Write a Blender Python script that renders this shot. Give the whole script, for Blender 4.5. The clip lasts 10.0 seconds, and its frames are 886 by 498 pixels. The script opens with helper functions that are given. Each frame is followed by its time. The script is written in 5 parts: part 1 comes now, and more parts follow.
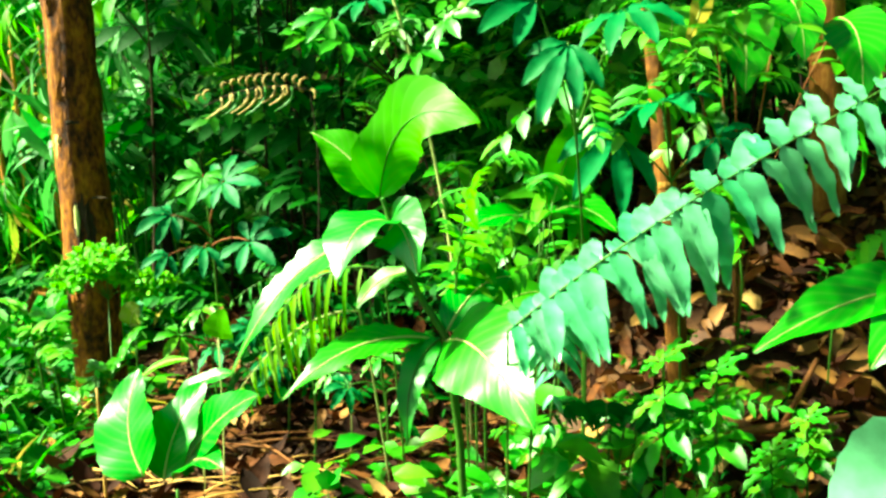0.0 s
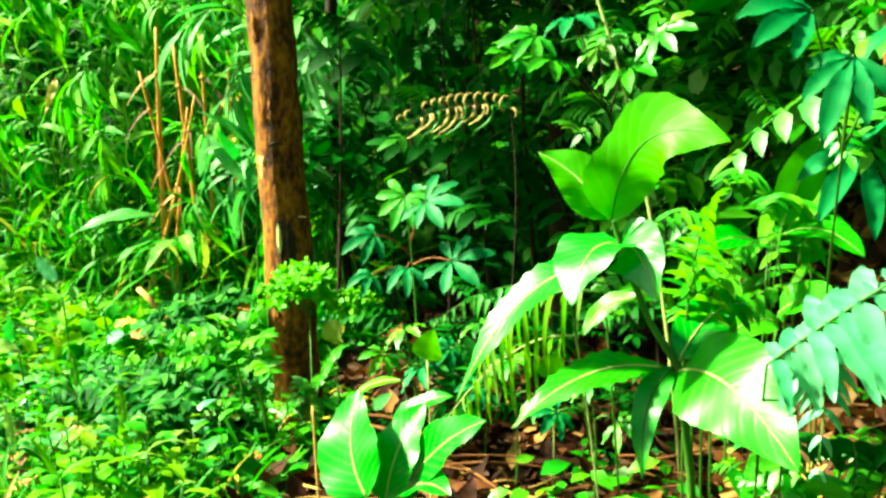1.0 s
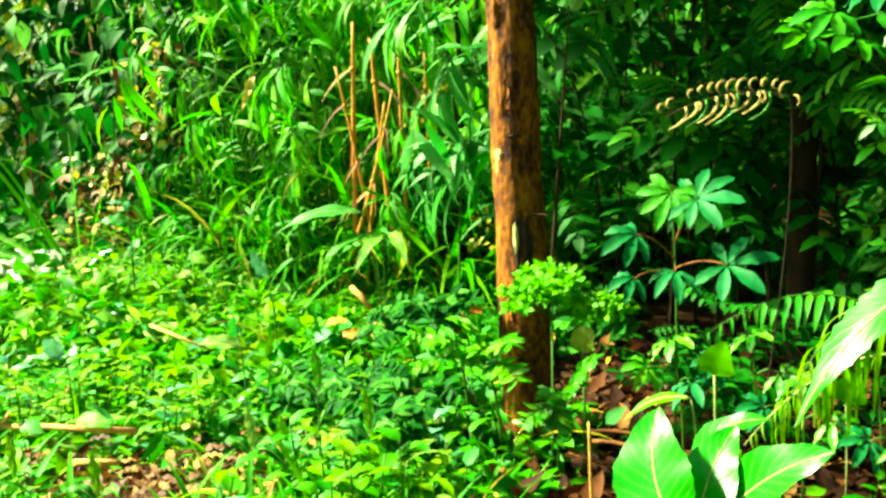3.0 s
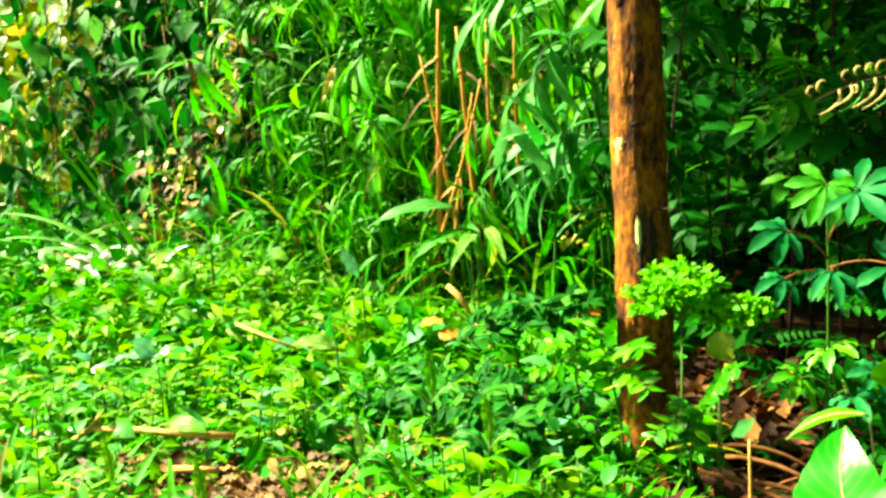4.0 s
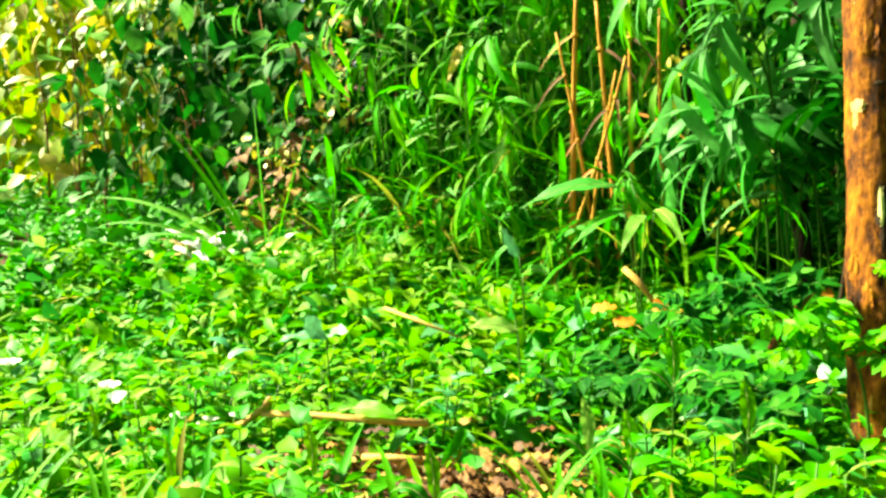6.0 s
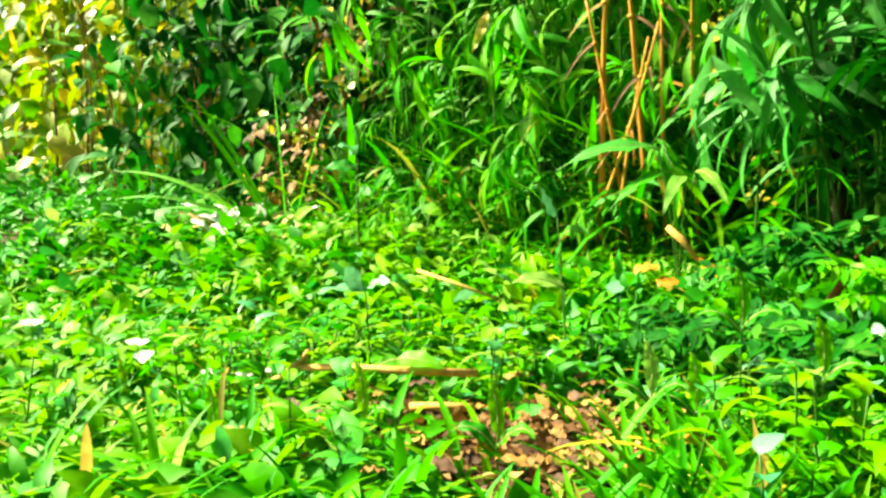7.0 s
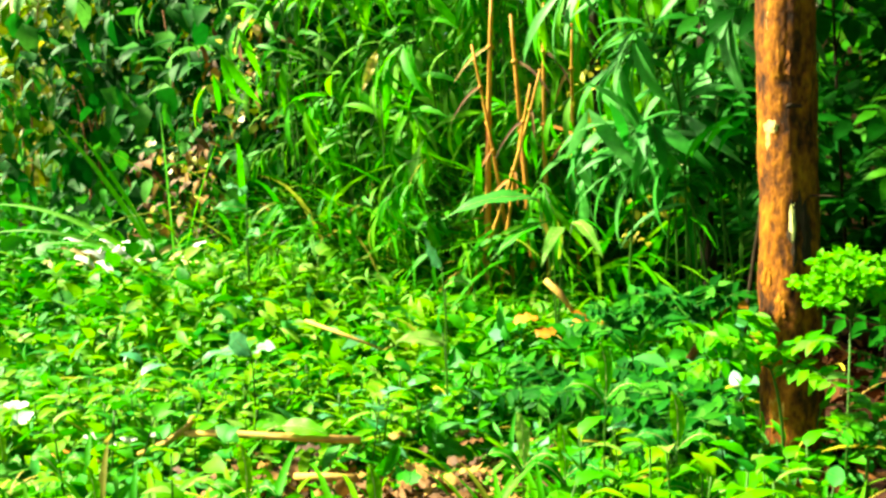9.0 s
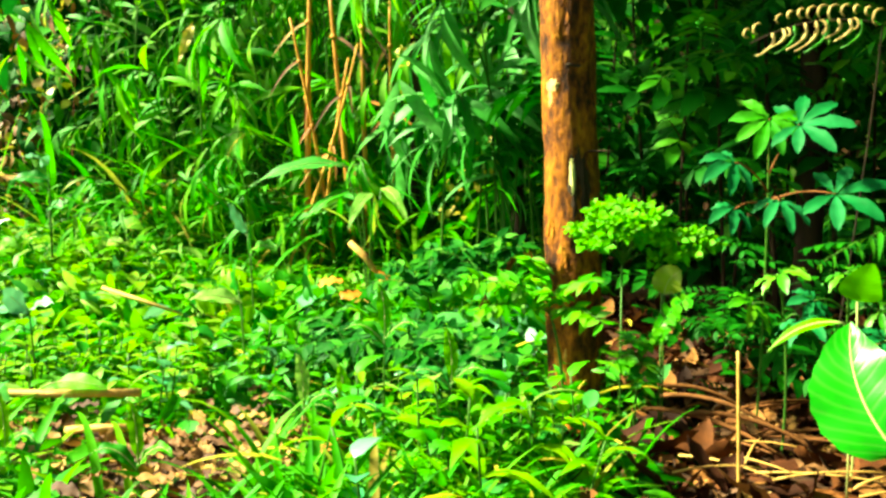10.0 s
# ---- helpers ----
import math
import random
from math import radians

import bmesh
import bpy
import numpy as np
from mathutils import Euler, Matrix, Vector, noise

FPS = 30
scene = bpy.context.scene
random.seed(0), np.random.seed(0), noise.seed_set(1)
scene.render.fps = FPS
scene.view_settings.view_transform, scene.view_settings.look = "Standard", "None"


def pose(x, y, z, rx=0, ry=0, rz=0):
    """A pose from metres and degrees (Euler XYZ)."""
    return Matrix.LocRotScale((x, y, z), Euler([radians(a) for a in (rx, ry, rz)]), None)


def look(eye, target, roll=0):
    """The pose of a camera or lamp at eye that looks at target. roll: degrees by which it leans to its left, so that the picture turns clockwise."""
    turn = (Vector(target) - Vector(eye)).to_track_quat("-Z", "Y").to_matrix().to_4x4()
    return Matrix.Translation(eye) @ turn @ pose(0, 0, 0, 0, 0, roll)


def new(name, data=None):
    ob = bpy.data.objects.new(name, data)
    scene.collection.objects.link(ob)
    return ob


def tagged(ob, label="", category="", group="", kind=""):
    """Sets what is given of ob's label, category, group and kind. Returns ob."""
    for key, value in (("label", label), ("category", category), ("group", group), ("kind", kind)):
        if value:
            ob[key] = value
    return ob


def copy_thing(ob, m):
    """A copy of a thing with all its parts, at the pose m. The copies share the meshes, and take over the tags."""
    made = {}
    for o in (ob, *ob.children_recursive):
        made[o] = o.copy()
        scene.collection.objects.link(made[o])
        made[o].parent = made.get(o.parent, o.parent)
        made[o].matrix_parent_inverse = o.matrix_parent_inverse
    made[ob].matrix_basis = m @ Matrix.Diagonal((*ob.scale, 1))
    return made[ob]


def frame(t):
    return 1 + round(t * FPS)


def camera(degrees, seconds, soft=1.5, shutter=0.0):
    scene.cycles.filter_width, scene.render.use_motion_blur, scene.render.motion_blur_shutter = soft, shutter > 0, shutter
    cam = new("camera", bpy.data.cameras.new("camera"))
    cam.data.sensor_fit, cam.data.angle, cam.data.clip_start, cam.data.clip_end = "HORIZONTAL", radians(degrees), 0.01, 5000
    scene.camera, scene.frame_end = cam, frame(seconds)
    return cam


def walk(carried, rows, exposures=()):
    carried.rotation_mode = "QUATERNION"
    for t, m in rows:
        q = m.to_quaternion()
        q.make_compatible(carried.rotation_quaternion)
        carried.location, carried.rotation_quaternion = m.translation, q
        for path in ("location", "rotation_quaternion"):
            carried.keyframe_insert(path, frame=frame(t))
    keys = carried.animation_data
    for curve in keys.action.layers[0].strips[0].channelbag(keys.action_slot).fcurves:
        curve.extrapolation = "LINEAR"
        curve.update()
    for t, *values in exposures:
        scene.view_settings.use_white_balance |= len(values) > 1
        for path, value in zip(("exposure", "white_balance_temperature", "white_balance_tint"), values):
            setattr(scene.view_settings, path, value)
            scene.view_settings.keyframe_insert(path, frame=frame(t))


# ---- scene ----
cam = camera(53.6, 10.0, soft=2.8)
PATH = [
    (0, (0.219, 0.388, 0.803), (0.009, 2.367, 0.604), -0.6),
    (0.5, (0.127, 0.407, 0.82), (-0.25, 2.365, 0.657), -0.6),
    (1, (0.02, 0.407, 0.82), (-0.489, 2.334, 0.657), -1.0),
    (1.5, (-0.141, 0.395, 0.805), (-0.736, 2.299, 0.654), -0.4),
    (2, (-0.247, 0.398, 0.8), (-0.911, 2.279, 0.652), -0.5),
    (2.5, (-0.306, 0.422, 0.805), (-1.023, 2.283, 0.657), -0.5),
    (4, (-0.629, 0.569, 0.78), (-1.501, 2.363, 0.627), -0.4),
    (4.5, (-0.765, 0.508, 0.791), (-1.668, 2.286, 0.643), -0.2),
    (5, (-0.887, 0.498, 0.775), (-1.811, 2.266, 0.627), -0.3),
    (5.5, (-1.023, 0.538, 0.75), (-1.954, 2.302, 0.609), -0.0),
    (7, (-1.291, 0.564, 0.511), (-2.218, 2.332, 0.389), 0.6),
    (7.5, (-1.316, 0.535, 0.524), (-2.238, 2.306, 0.404), 0.6),
    (8, (-1.328, 0.516, 0.611), (-2.233, 2.295, 0.486), 0.5),
    (8.5, (-1.286, 0.529, 0.675), (-2.13, 2.337, 0.549), 0.5),
    (9, (-1.225, 0.522, 0.695), (-1.944, 2.384, 0.571), 0.6),
    (9.5, (-1.138, 0.512, 0.678), (-1.7, 2.428, 0.566), 0.9),
    (10, (-1.043, 0.554, 0.55), (-1.458, 2.508, 0.448), 0.9),
]
LIGHT = [(0.0, 2.60, 6950, -23), (0.5, 2.74, 6950, -23), (1.0, 2.66, 7100, -23), (1.5, 2.60, 7250, -23), (2.5, 2.55, 7500, -21), (4.5, 2.46, 7800, -16), (8.0, 2.35, 7700, -14), (10.0, 2.45, 7600, -16)]
walk(cam, [(t, look(eye, target, roll)) for t, eye, target, roll in PATH], LIGHT)


# ---- world, sun, exposure ----
SUN_FROM = Vector((-0.82, -0.13, 0.74)).normalized()
world = bpy.data.worlds.new("world")
scene.world = world
world.use_nodes = True
wn = world.node_tree.nodes
sky = wn.new("ShaderNodeTexSky")
sky.sky_type, sky.sun_disc = "NISHITA", False
sky.air_density, sky.dust_density, sky.ozone_density = 0.7, 3.0, 0.5
sky.sun_elevation = math.asin(SUN_FROM.z)
sky.sun_rotation = math.atan2(SUN_FROM.x, SUN_FROM.y)
world.node_tree.links.new(sky.outputs[0], wn["Background"].inputs[0])
wn["Background"].inputs[1].default_value = 0.037
sun_data = bpy.data.lights.new("sun", "SUN")
sun_data.energy, sun_data.angle, sun_data.color = 5.4, radians(6), (1.0, 0.93, 0.78)
sun = new("sun", sun_data)
sun.matrix_world = look(SUN_FROM * 30, (0, 0, 0))

# ---- materials ----
RNG = np.random.default_rng(7)


def nodes_of(name):
    m = bpy.data.materials.new(name)
    m.use_nodes = True
    t = m.node_tree
    return m, t, t.nodes, t.links, t.nodes["Principled BSDF"]


def ramp_node(n, stops):
    r = n.new("ShaderNodeValToRGB")
    while len(r.color_ramp.elements) < len(stops):
        r.color_ramp.elements.new(0.5)
    for e, (p, c) in zip(r.color_ramp.elements, stops):
        e.position, e.color = p, (*c, 1)
    return r


def leaf_material(name, stops, rough=0.42, translucent=0.28, veins=False, wear=0.25, spec=0.5):
    """Leaf skin: each leaf has its own shade of the ramp, mottled by noise; veins in relief along its UV."""
    m, t, n, l, b = nodes_of(name)
    info, geo = n.new("ShaderNodeObjectInfo"), n.new("ShaderNodeNewGeometry")
    add = n.new("ShaderNodeMath"); add.operation = "ADD"
    l.new(info.outputs["Random"], add.inputs[0]); l.new(geo.outputs["Random Per Island"], add.inputs[1])
    fract = n.new("ShaderNodeMath"); fract.operation = "FRACT"
    l.new(add.outputs[0], fract.inputs[0])
    r = ramp_node(n, stops)
    l.new(fract.outputs[0], r.inputs[0])
    no = n.new("ShaderNodeTexNoise"); no.inputs["Scale"].default_value = 28; no.inputs["Detail"].default_value = 5
    l.new(geo.outputs["Position"], no.inputs["Vector"])
    nr = ramp_node(n, [(0.3, (1 - wear,) * 3), (0.7, (1 + wear * 0.6,) * 3)])
    l.new(no.outputs[0], nr.inputs[0])
    mix = n.new("ShaderNodeMix"); mix.data_type, mix.blend_type = "RGBA", "MULTIPLY"
    mix.inputs[0].default_value = 1.0
    l.new(r.outputs[0], mix.inputs[6]); l.new(nr.outputs[0], mix.inputs[7])
    colour = mix.outputs[2]
    bump = n.new("ShaderNodeBump"); bump.inputs["Strength"].default_value = 0.12 if veins else 0.35; bump.inputs["Distance"].default_value = 0.002 if veins else 0.004
    if veins:
        uv = n.new("ShaderNodeTexCoord")
        sep = n.new("ShaderNodeSeparateXYZ"); l.new(uv.outputs["UV"], sep.inputs[0])
        off = n.new("ShaderNodeMath"); off.operation = "SUBTRACT"; off.inputs[1].default_value = 0.5
        l.new(sep.outputs[0], off.inputs[0])
        ab = n.new("ShaderNodeMath"); ab.operation = "ABSOLUTE"; l.new(off.outputs[0], ab.inputs[0])
        k = n.new("ShaderNodeMath"); k.operation = "MULTIPLY"; k.inputs[1].default_value = -0.45; l.new(ab.outputs[0], k.inputs[0])
        s = n.new("ShaderNodeMath"); s.operation = "ADD"; l.new(sep.outputs[1], s.inputs[0]); l.new(k.outputs[0], s.inputs[1])
        f = n.new("ShaderNodeMath"); f.operation = "MULTIPLY"; f.inputs[1].default_value = 34; l.new(s.outputs[0], f.inputs[0])
        w = n.new("ShaderNodeMath"); w.operation = "SINE"; l.new(f.outputs[0], w.inputs[0])
        p = n.new("ShaderNodeMath"); p.operation = "POWER"; p.inputs[1].default_value = 8
        a2 = n.new("ShaderNodeMath"); a2.operation = "ABSOLUTE"; l.new(w.outputs[0], a2.inputs[0]); l.new(a2.outputs[0], p.inputs[0])
        pale = n.new("ShaderNodeMix"); pale.data_type, pale.blend_type = "RGBA", "MIX"
        sc = n.new("ShaderNodeMath"); sc.operation = "MULTIPLY"; sc.inputs[1].default_value = 0.10; l.new(p.outputs[0], sc.inputs[0])
        l.new(sc.outputs[0], pale.inputs[0]); l.new(colour, pale.inputs[6]); pale.inputs[7].default_value = (0.22, 0.36, 0.08, 1)
        colour = pale.outputs[2]
        h = n.new("ShaderNodeMath"); h.operation = "SUBTRACT"; l.new(no.outputs[0], h.inputs[0]); l.new(p.outputs[0], h.inputs[1])
        l.new(h.outputs[0], bump.inputs["Height"])
    else:
        l.new(no.outputs[0], bump.inputs["Height"])
    l.new(colour, b.inputs["Base Color"])
    b.inputs["Roughness"].default_value = rough
    b.inputs["Specular IOR Level"].default_value = spec
    l.new(bump.outputs[0], b.inputs["Normal"])
    tr = n.new("ShaderNodeBsdfTranslucent")
    l.new(colour, tr.inputs[0]); l.new(bump.outputs[0], tr.inputs[1])
    ms = n.new("ShaderNodeMixShader"); ms.inputs[0].default_value = translucent
    l.new(b.outputs[0], ms.inputs[1]); l.new(tr.outputs[0], ms.inputs[2])
    l.new(ms.outputs[0], n["Material Output"].inputs[0])
    return m


def rough_material(name, stops, scale, stretch=(1, 1, 1), rough=0.85, bump_size=0.01, fine=6.0, detail=8):
    """Bark, soil, wood: a ramp over stretched noise, with finer grain and relief."""
    m, t, n, l, b = nodes_of(name)
    geo, info = n.new("ShaderNodeNewGeometry"), n.new("ShaderNodeObjectInfo")
    mp = n.new("ShaderNodeMapping"); mp.inputs["Scale"].default_value = stretch
    l.new(geo.outputs["Position"], mp.inputs[0])
    a = n.new("ShaderNodeTexNoise"); a.inputs["Scale"].default_value = scale; a.inputs["Detail"].default_value = detail; a.inputs["Roughness"].default_value = 0.65
    c = n.new("ShaderNodeTexNoise"); c.inputs["Scale"].default_value = scale * fine; c.inputs["Detail"].default_value = 6
    l.new(mp.outputs[0], a.inputs[0]); l.new(mp.outputs[0], c.inputs[0])
    s1 = n.new("ShaderNodeMath"); s1.operation = "MULTIPLY_ADD"; s1.inputs[1].default_value = 0.35; s1.inputs[2].default_value = -0.26
    l.new(c.outputs[0], s1.inputs[0])
    s2 = n.new("ShaderNodeMath"); s2.operation = "MULTIPLY_ADD"; s2.inputs[1].default_value = 0.3
    l.new(info.outputs["Random"], s2.inputs[0]); l.new(s1.outputs[0], s2.inputs[2])
    isl = n.new("ShaderNodeMath"); isl.operation = "MULTIPLY_ADD"; isl.inputs[1].default_value = 0.3
    l.new(geo.outputs["Random Per Island"], isl.inputs[0]); l.new(s2.outputs[0], isl.inputs[2])
    s3 = n.new("ShaderNodeMath"); s3.operation = "ADD"
    l.new(a.outputs[0], s3.inputs[0]); l.new(isl.outputs[0], s3.inputs[1])
    r = ramp_node(n, stops)
    l.new(s3.outputs[0], r.inputs[0]); l.new(r.outputs[0], b.inputs["Base Color"])
    b.inputs["Roughness"].default_value = rough
    b.inputs["Specular IOR Level"].default_value = 0.2
    bp = n.new("ShaderNodeBump"); bp.inputs["Strength"].default_value = 0.8; bp.inputs["Distance"].default_value = bump_size
    l.new(s3.outputs[0], bp.inputs["Height"]); l.new(bp.outputs[0], b.inputs["Normal"])
    return m


WEED = leaf_material("weed_leaf", [(0.0, (0.014, 0.19, 0.002)), (0.4, (0.04, 0.28, 0.003)), (0.75, (0.07, 0.34, 0.005)), (0.9, (0.025, 0.26, 0.02)), (1.0, (0.10, 0.38, 0.09))], 0.55, 0.30, spec=0.18)
WEED_LIGHT = leaf_material("weed_leaf_light", [(0.0, (0.07, 0.34, 0.004)), (0.5, (0.15, 0.42, 0.006)), (0.85, (0.22, 0.44, 0.012)), (1.0, (0.27, 0.46, 0.10))], 0.55, 0.40, spec=0.18)
GRASS = leaf_material("grass_blade", [(0.0, (0.022, 0.24, 0.003)), (0.55, (0.06, 0.34, 0.005)), (0.9, (0.14, 0.40, 0.012)), (0.96, (0.28, 0.28, 0.03)), (1.0, (0.36, 0.22, 0.05))], 0.55, 0.45, spec=0.18)
# darker leaf green that carries the shade of hollow and thicket in its colour
DARK = leaf_material("shade_toned_leaf", [(0.0, (0.003, 0.060, 0.001)), (0.5, (0.005, 0.095, 0.002)), (1.0, (0.014, 0.14, 0.003))], 0.6, 0.18, spec=0.12)
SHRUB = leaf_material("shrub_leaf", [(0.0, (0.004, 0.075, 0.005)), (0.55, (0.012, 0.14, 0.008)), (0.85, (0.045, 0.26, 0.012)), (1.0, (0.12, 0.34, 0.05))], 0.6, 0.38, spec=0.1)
# yellow leaf tones with the far sunlight put into the colour
SUN_TONED = leaf_material("sun_toned_leaf", [(0.0, (0.06, 0.26, 0.005)), (0.45, (0.22, 0.36, 0.008)), (0.8, (0.42, 0.42, 0.015)), (1.0, (0.50, 0.36, 0.03))], 0.5, 0.35, spec=0.3)
OLIVE = leaf_material("olive_leaf", [(0.0, (0.20, 0.30, 0.01)), (1.0, (0.26, 0.34, 0.015))], 0.5, 0.25)
GREY_GREEN = leaf_material("grey_green_leaf", [(0.0, (0.02, 0.23, 0.015)), (0.6, (0.07, 0.34, 0.045)), (1.0, (0.17, 0.44, 0.14))], 0.5, 0.4, spec=0.25)
HANG = leaf_material("hanging_leaf", [(0.0, (0.03, 0.30, 0.004)), (0.5, (0.08, 0.42, 0.006)), (0.8, (0.17, 0.46, 0.012)), (1.0, (0.20, 0.46, 0.08))], 0.55, 0.45, spec=0.18)
SAPLING = leaf_material("sapling_leaf", [(0.0, (0.010, 0.24, 0.003)), (0.5, (0.018, 0.28, 0.004)), (1.0, (0.04, 0.32, 0.006))], 0.34, 0.25, veins=True, wear=0.18, spec=0.42)
GLOSSY = leaf_material("glossy_leaf", [(0.0, (0.012, 0.25, 0.006)), (1.0, (0.03, 0.31, 0.012))], 0.36, 0.15, veins=True, wear=0.15, spec=0.7)
YOUNG = leaf_material("young_leaf", [(0.0, (0.07, 0.42, 0.001)), (1.0, (0.12, 0.46, 0.002))], 0.5, 0.45, veins=True, wear=0.12, spec=0.25)
FERN = leaf_material("fern_pinna", [(0.0, (0.06, 0.36, 0.13)), (1.0, (0.16, 0.46, 0.22))], 0.36, 0.22, spec=0.7)
FERN_GREEN = leaf_material("fern_green", [(0.0, (0.02, 0.24, 0.004)), (0.6, (0.06, 0.32, 0.006)), (1.0, (0.12, 0.36, 0.01))], 0.45)
PALMATE = leaf_material("palmate_leaf", [(0.0, (0.006, 0.13, 0.025)), (1.0, (0.018, 0.19, 0.050))], 0.55, 0.25, spec=0.14)
FLUFFY = leaf_material("fine_leaf", [(0.0, (0.08, 0.42, 0.003)), (1.0, (0.15, 0.48, 0.005))], 0.55, 0.45, spec=0.2)
PALE = leaf_material("pale_leaf", [(0.0, (0.09, 0.34, 0.14)), (1.0, (0.17, 0.42, 0.21))], 0.4, 0.2, spec=0.45)
DRY_LEAF = leaf_material("dead_leaf", [(0.0, (0.014, 0.004, 0.001)), (0.5, (0.042, 0.010, 0.002)), (0.85, (0.11, 0.034, 0.006)), (1.0, (0.30, 0.13, 0.035))], 0.8, 0.08, wear=0.4, spec=0.15)
TAN_LEAF = leaf_material("tan_leaf", [(0.0, (0.06, 0.018, 0.004)), (0.55, (0.20, 0.08, 0.012)), (0.88, (0.42, 0.22, 0.04)), (1.0, (0.56, 0.37, 0.13))], 0.75, 0.1, wear=0.4)
ORANGE_LEAF = leaf_material("orange_leaf", [(0.0, (0.42, 0.12, 0.005)), (1.0, (0.55, 0.22, 0.01))], 0.6, 0.15)
YELLOW_LEAF = leaf_material("yellow_leaf", [(0.0, (0.46, 0.42, 0.02)), (1.0, (0.56, 0.44, 0.05))], 0.5, 0.25)
CURLED = leaf_material("dry_fern", [(0.0, (0.34, 0.22, 0.05)), (1.0, (0.54, 0.40, 0.13))], 0.75, 0.05, wear=0.5)
WHITE = leaf_material("white_petal", [(0.0, (0.68, 0.66, 0.62)), (1.0, (0.80, 0.78, 0.76))], 0.5, 0.2, wear=0.15)
STEM = rough_material("green_stem", [(0.2, (0.010, 0.045, 0.004)), (0.8, (0.045, 0.13, 0.012))], 30, rough=0.5, bump_size=0.002)
PALE_STEM = rough_material("pale_stem", [(0.2, (0.16, 0.24, 0.04)), (0.8, (0.36, 0.40, 0.13))], 30, rough=0.55, bump_size=0.002)
TWIG = rough_material("twig_wood", [(0.2, (0.045, 0.014, 0.004)), (0.8, (0.20, 0.075, 0.02))], 40, rough=0.8, bump_size=0.003)
STRAW = rough_material("straw_stalk", [(0.3, (0.30, 0.14, 0.02)), (0.9, (0.56, 0.34, 0.09))], 40, (1, 1, 0.3), rough=0.6, bump_size=0.003)
REED = rough_material("dry_reed", [(0.3, (0.32, 0.11, 0.010)), (0.9, (0.56, 0.27, 0.04))], 40, (1, 1, 0.3), rough=0.6, bump_size=0.003)
BARK = rough_material("bark", [(0.36, (0.020, 0.006, 0.001)), (0.48, (0.10, 0.028, 0.002)), (0.62, (0.25, 0.080, 0.004)), (0.82, (0.40, 0.16, 0.012)), (0.97, (0.58, 0.36, 0.09))], 17, (1, 1, 0.5), 0.85, 0.014, 4.0)
YOUNG_BARK = rough_material("young_bark", [(0.36, (0.010, 0.003, 0.001)), (0.52, (0.07, 0.022, 0.003)), (0.75, (0.20, 0.075, 0.010)), (0.95, (0.34, 0.17, 0.03))], 26, (1, 1, 0.35), 0.85, 0.010)
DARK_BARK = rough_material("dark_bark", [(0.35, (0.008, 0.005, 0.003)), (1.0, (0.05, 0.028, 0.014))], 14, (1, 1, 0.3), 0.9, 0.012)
LICHEN = rough_material("lichen", [(0.3, (0.34, 0.16, 0.04)), (0.9, (0.62, 0.44, 0.18))], 50, rough=0.9, bump_size=0.003)
CUT = rough_material("cut_wood", [(0.2, (0.40, 0.40, 0.10)), (0.8, (0.60, 0.55, 0.22))], 50, rough=0.7, bump_size=0.002)
SOIL = rough_material("soil", [(0.3, (0.010, 0.005, 0.002)), (0.65, (0.03, 0.012, 0.004)), (1.0, (0.08, 0.035, 0.012))], 9, rough=0.95, bump_size=0.03)


# ---- geometry helpers ----
def part(name, bm_or_mesh, material, parent=None, label=""):
    if isinstance(bm_or_mesh, bmesh.types.BMesh):
        me = bpy.data.meshes.new(name)
        bm_or_mesh.to_mesh(me)
        bm_or_mesh.free()
    else:
        me = bm_or_mesh
    if not me.materials:
        me.materials.append(material)
    ob = new(name, me)
    ob.parent = parent
    return tagged(ob, label)


def thing(name, base, label, category, group="", kind=""):
    ob = new(name)
    ob.location = base
    ob.empty_display_size = 0.05
    return tagged(ob, label, category, group, kind)


def mesh_of(name, V, F, material, uv=None, smooth=True):
    """A mesh from arrays of places and quads."""
    me = bpy.data.meshes.new(name)
    V, F = np.asarray(V, np.float32), np.asarray(F, np.int32)
    me.vertices.add(len(V)); me.vertices.foreach_set("co", V.ravel())
    me.loops.add(F.size); me.loops.foreach_set("vertex_index", F.ravel())
    me.polygons.add(len(F)); me.polygons.foreach_set("loop_start", np.arange(0, F.size, F.shape[1], dtype=np.int32))
    me.polygons.foreach_set("use_smooth", np.full(len(F), smooth))
    if uv is not None:
        layer = me.uv_layers.new(name="UVMap")
        layer.data.foreach_set("uv", np.asarray(uv, np.float32)[F.ravel()].ravel())
    me.update(calc_edges=True)
    me.validate()
    me.materials.append(material)
    return me


def outline(shape, u):
    if shape == "ovate":
        return np.sin(np.pi * np.clip(u, 0, 1) ** 0.72) ** 0.85
    if shape == "round":
        return np.sin(np.pi * np.clip(u, 0, 1) ** 0.8) ** 0.6
    if shape == "lance":
        return np.sin(np.pi * np.clip(u, 0, 1) ** 0.8) ** 1.15
    if shape == "obovate":
        return np.sin(np.pi * np.clip(u, 0, 1) ** 1.25) ** 0.9
    if shape == "heart":
        return np.clip(1 - u, 0, 1) ** 0.62 * np.clip(1 - np.exp(-9 * u), 0, 1) * 1.25
    return np.minimum(1, 7 * u + 0.25) * (1 - u ** 3)        # strap


def grid_faces(rows, cols):
    i = np.arange(rows * cols).reshape(rows, cols)
    return np.stack([i[:-1, :-1], i[:-1, 1:], i[1:, 1:], i[1:, :-1]], -1).reshape(-1, 4)


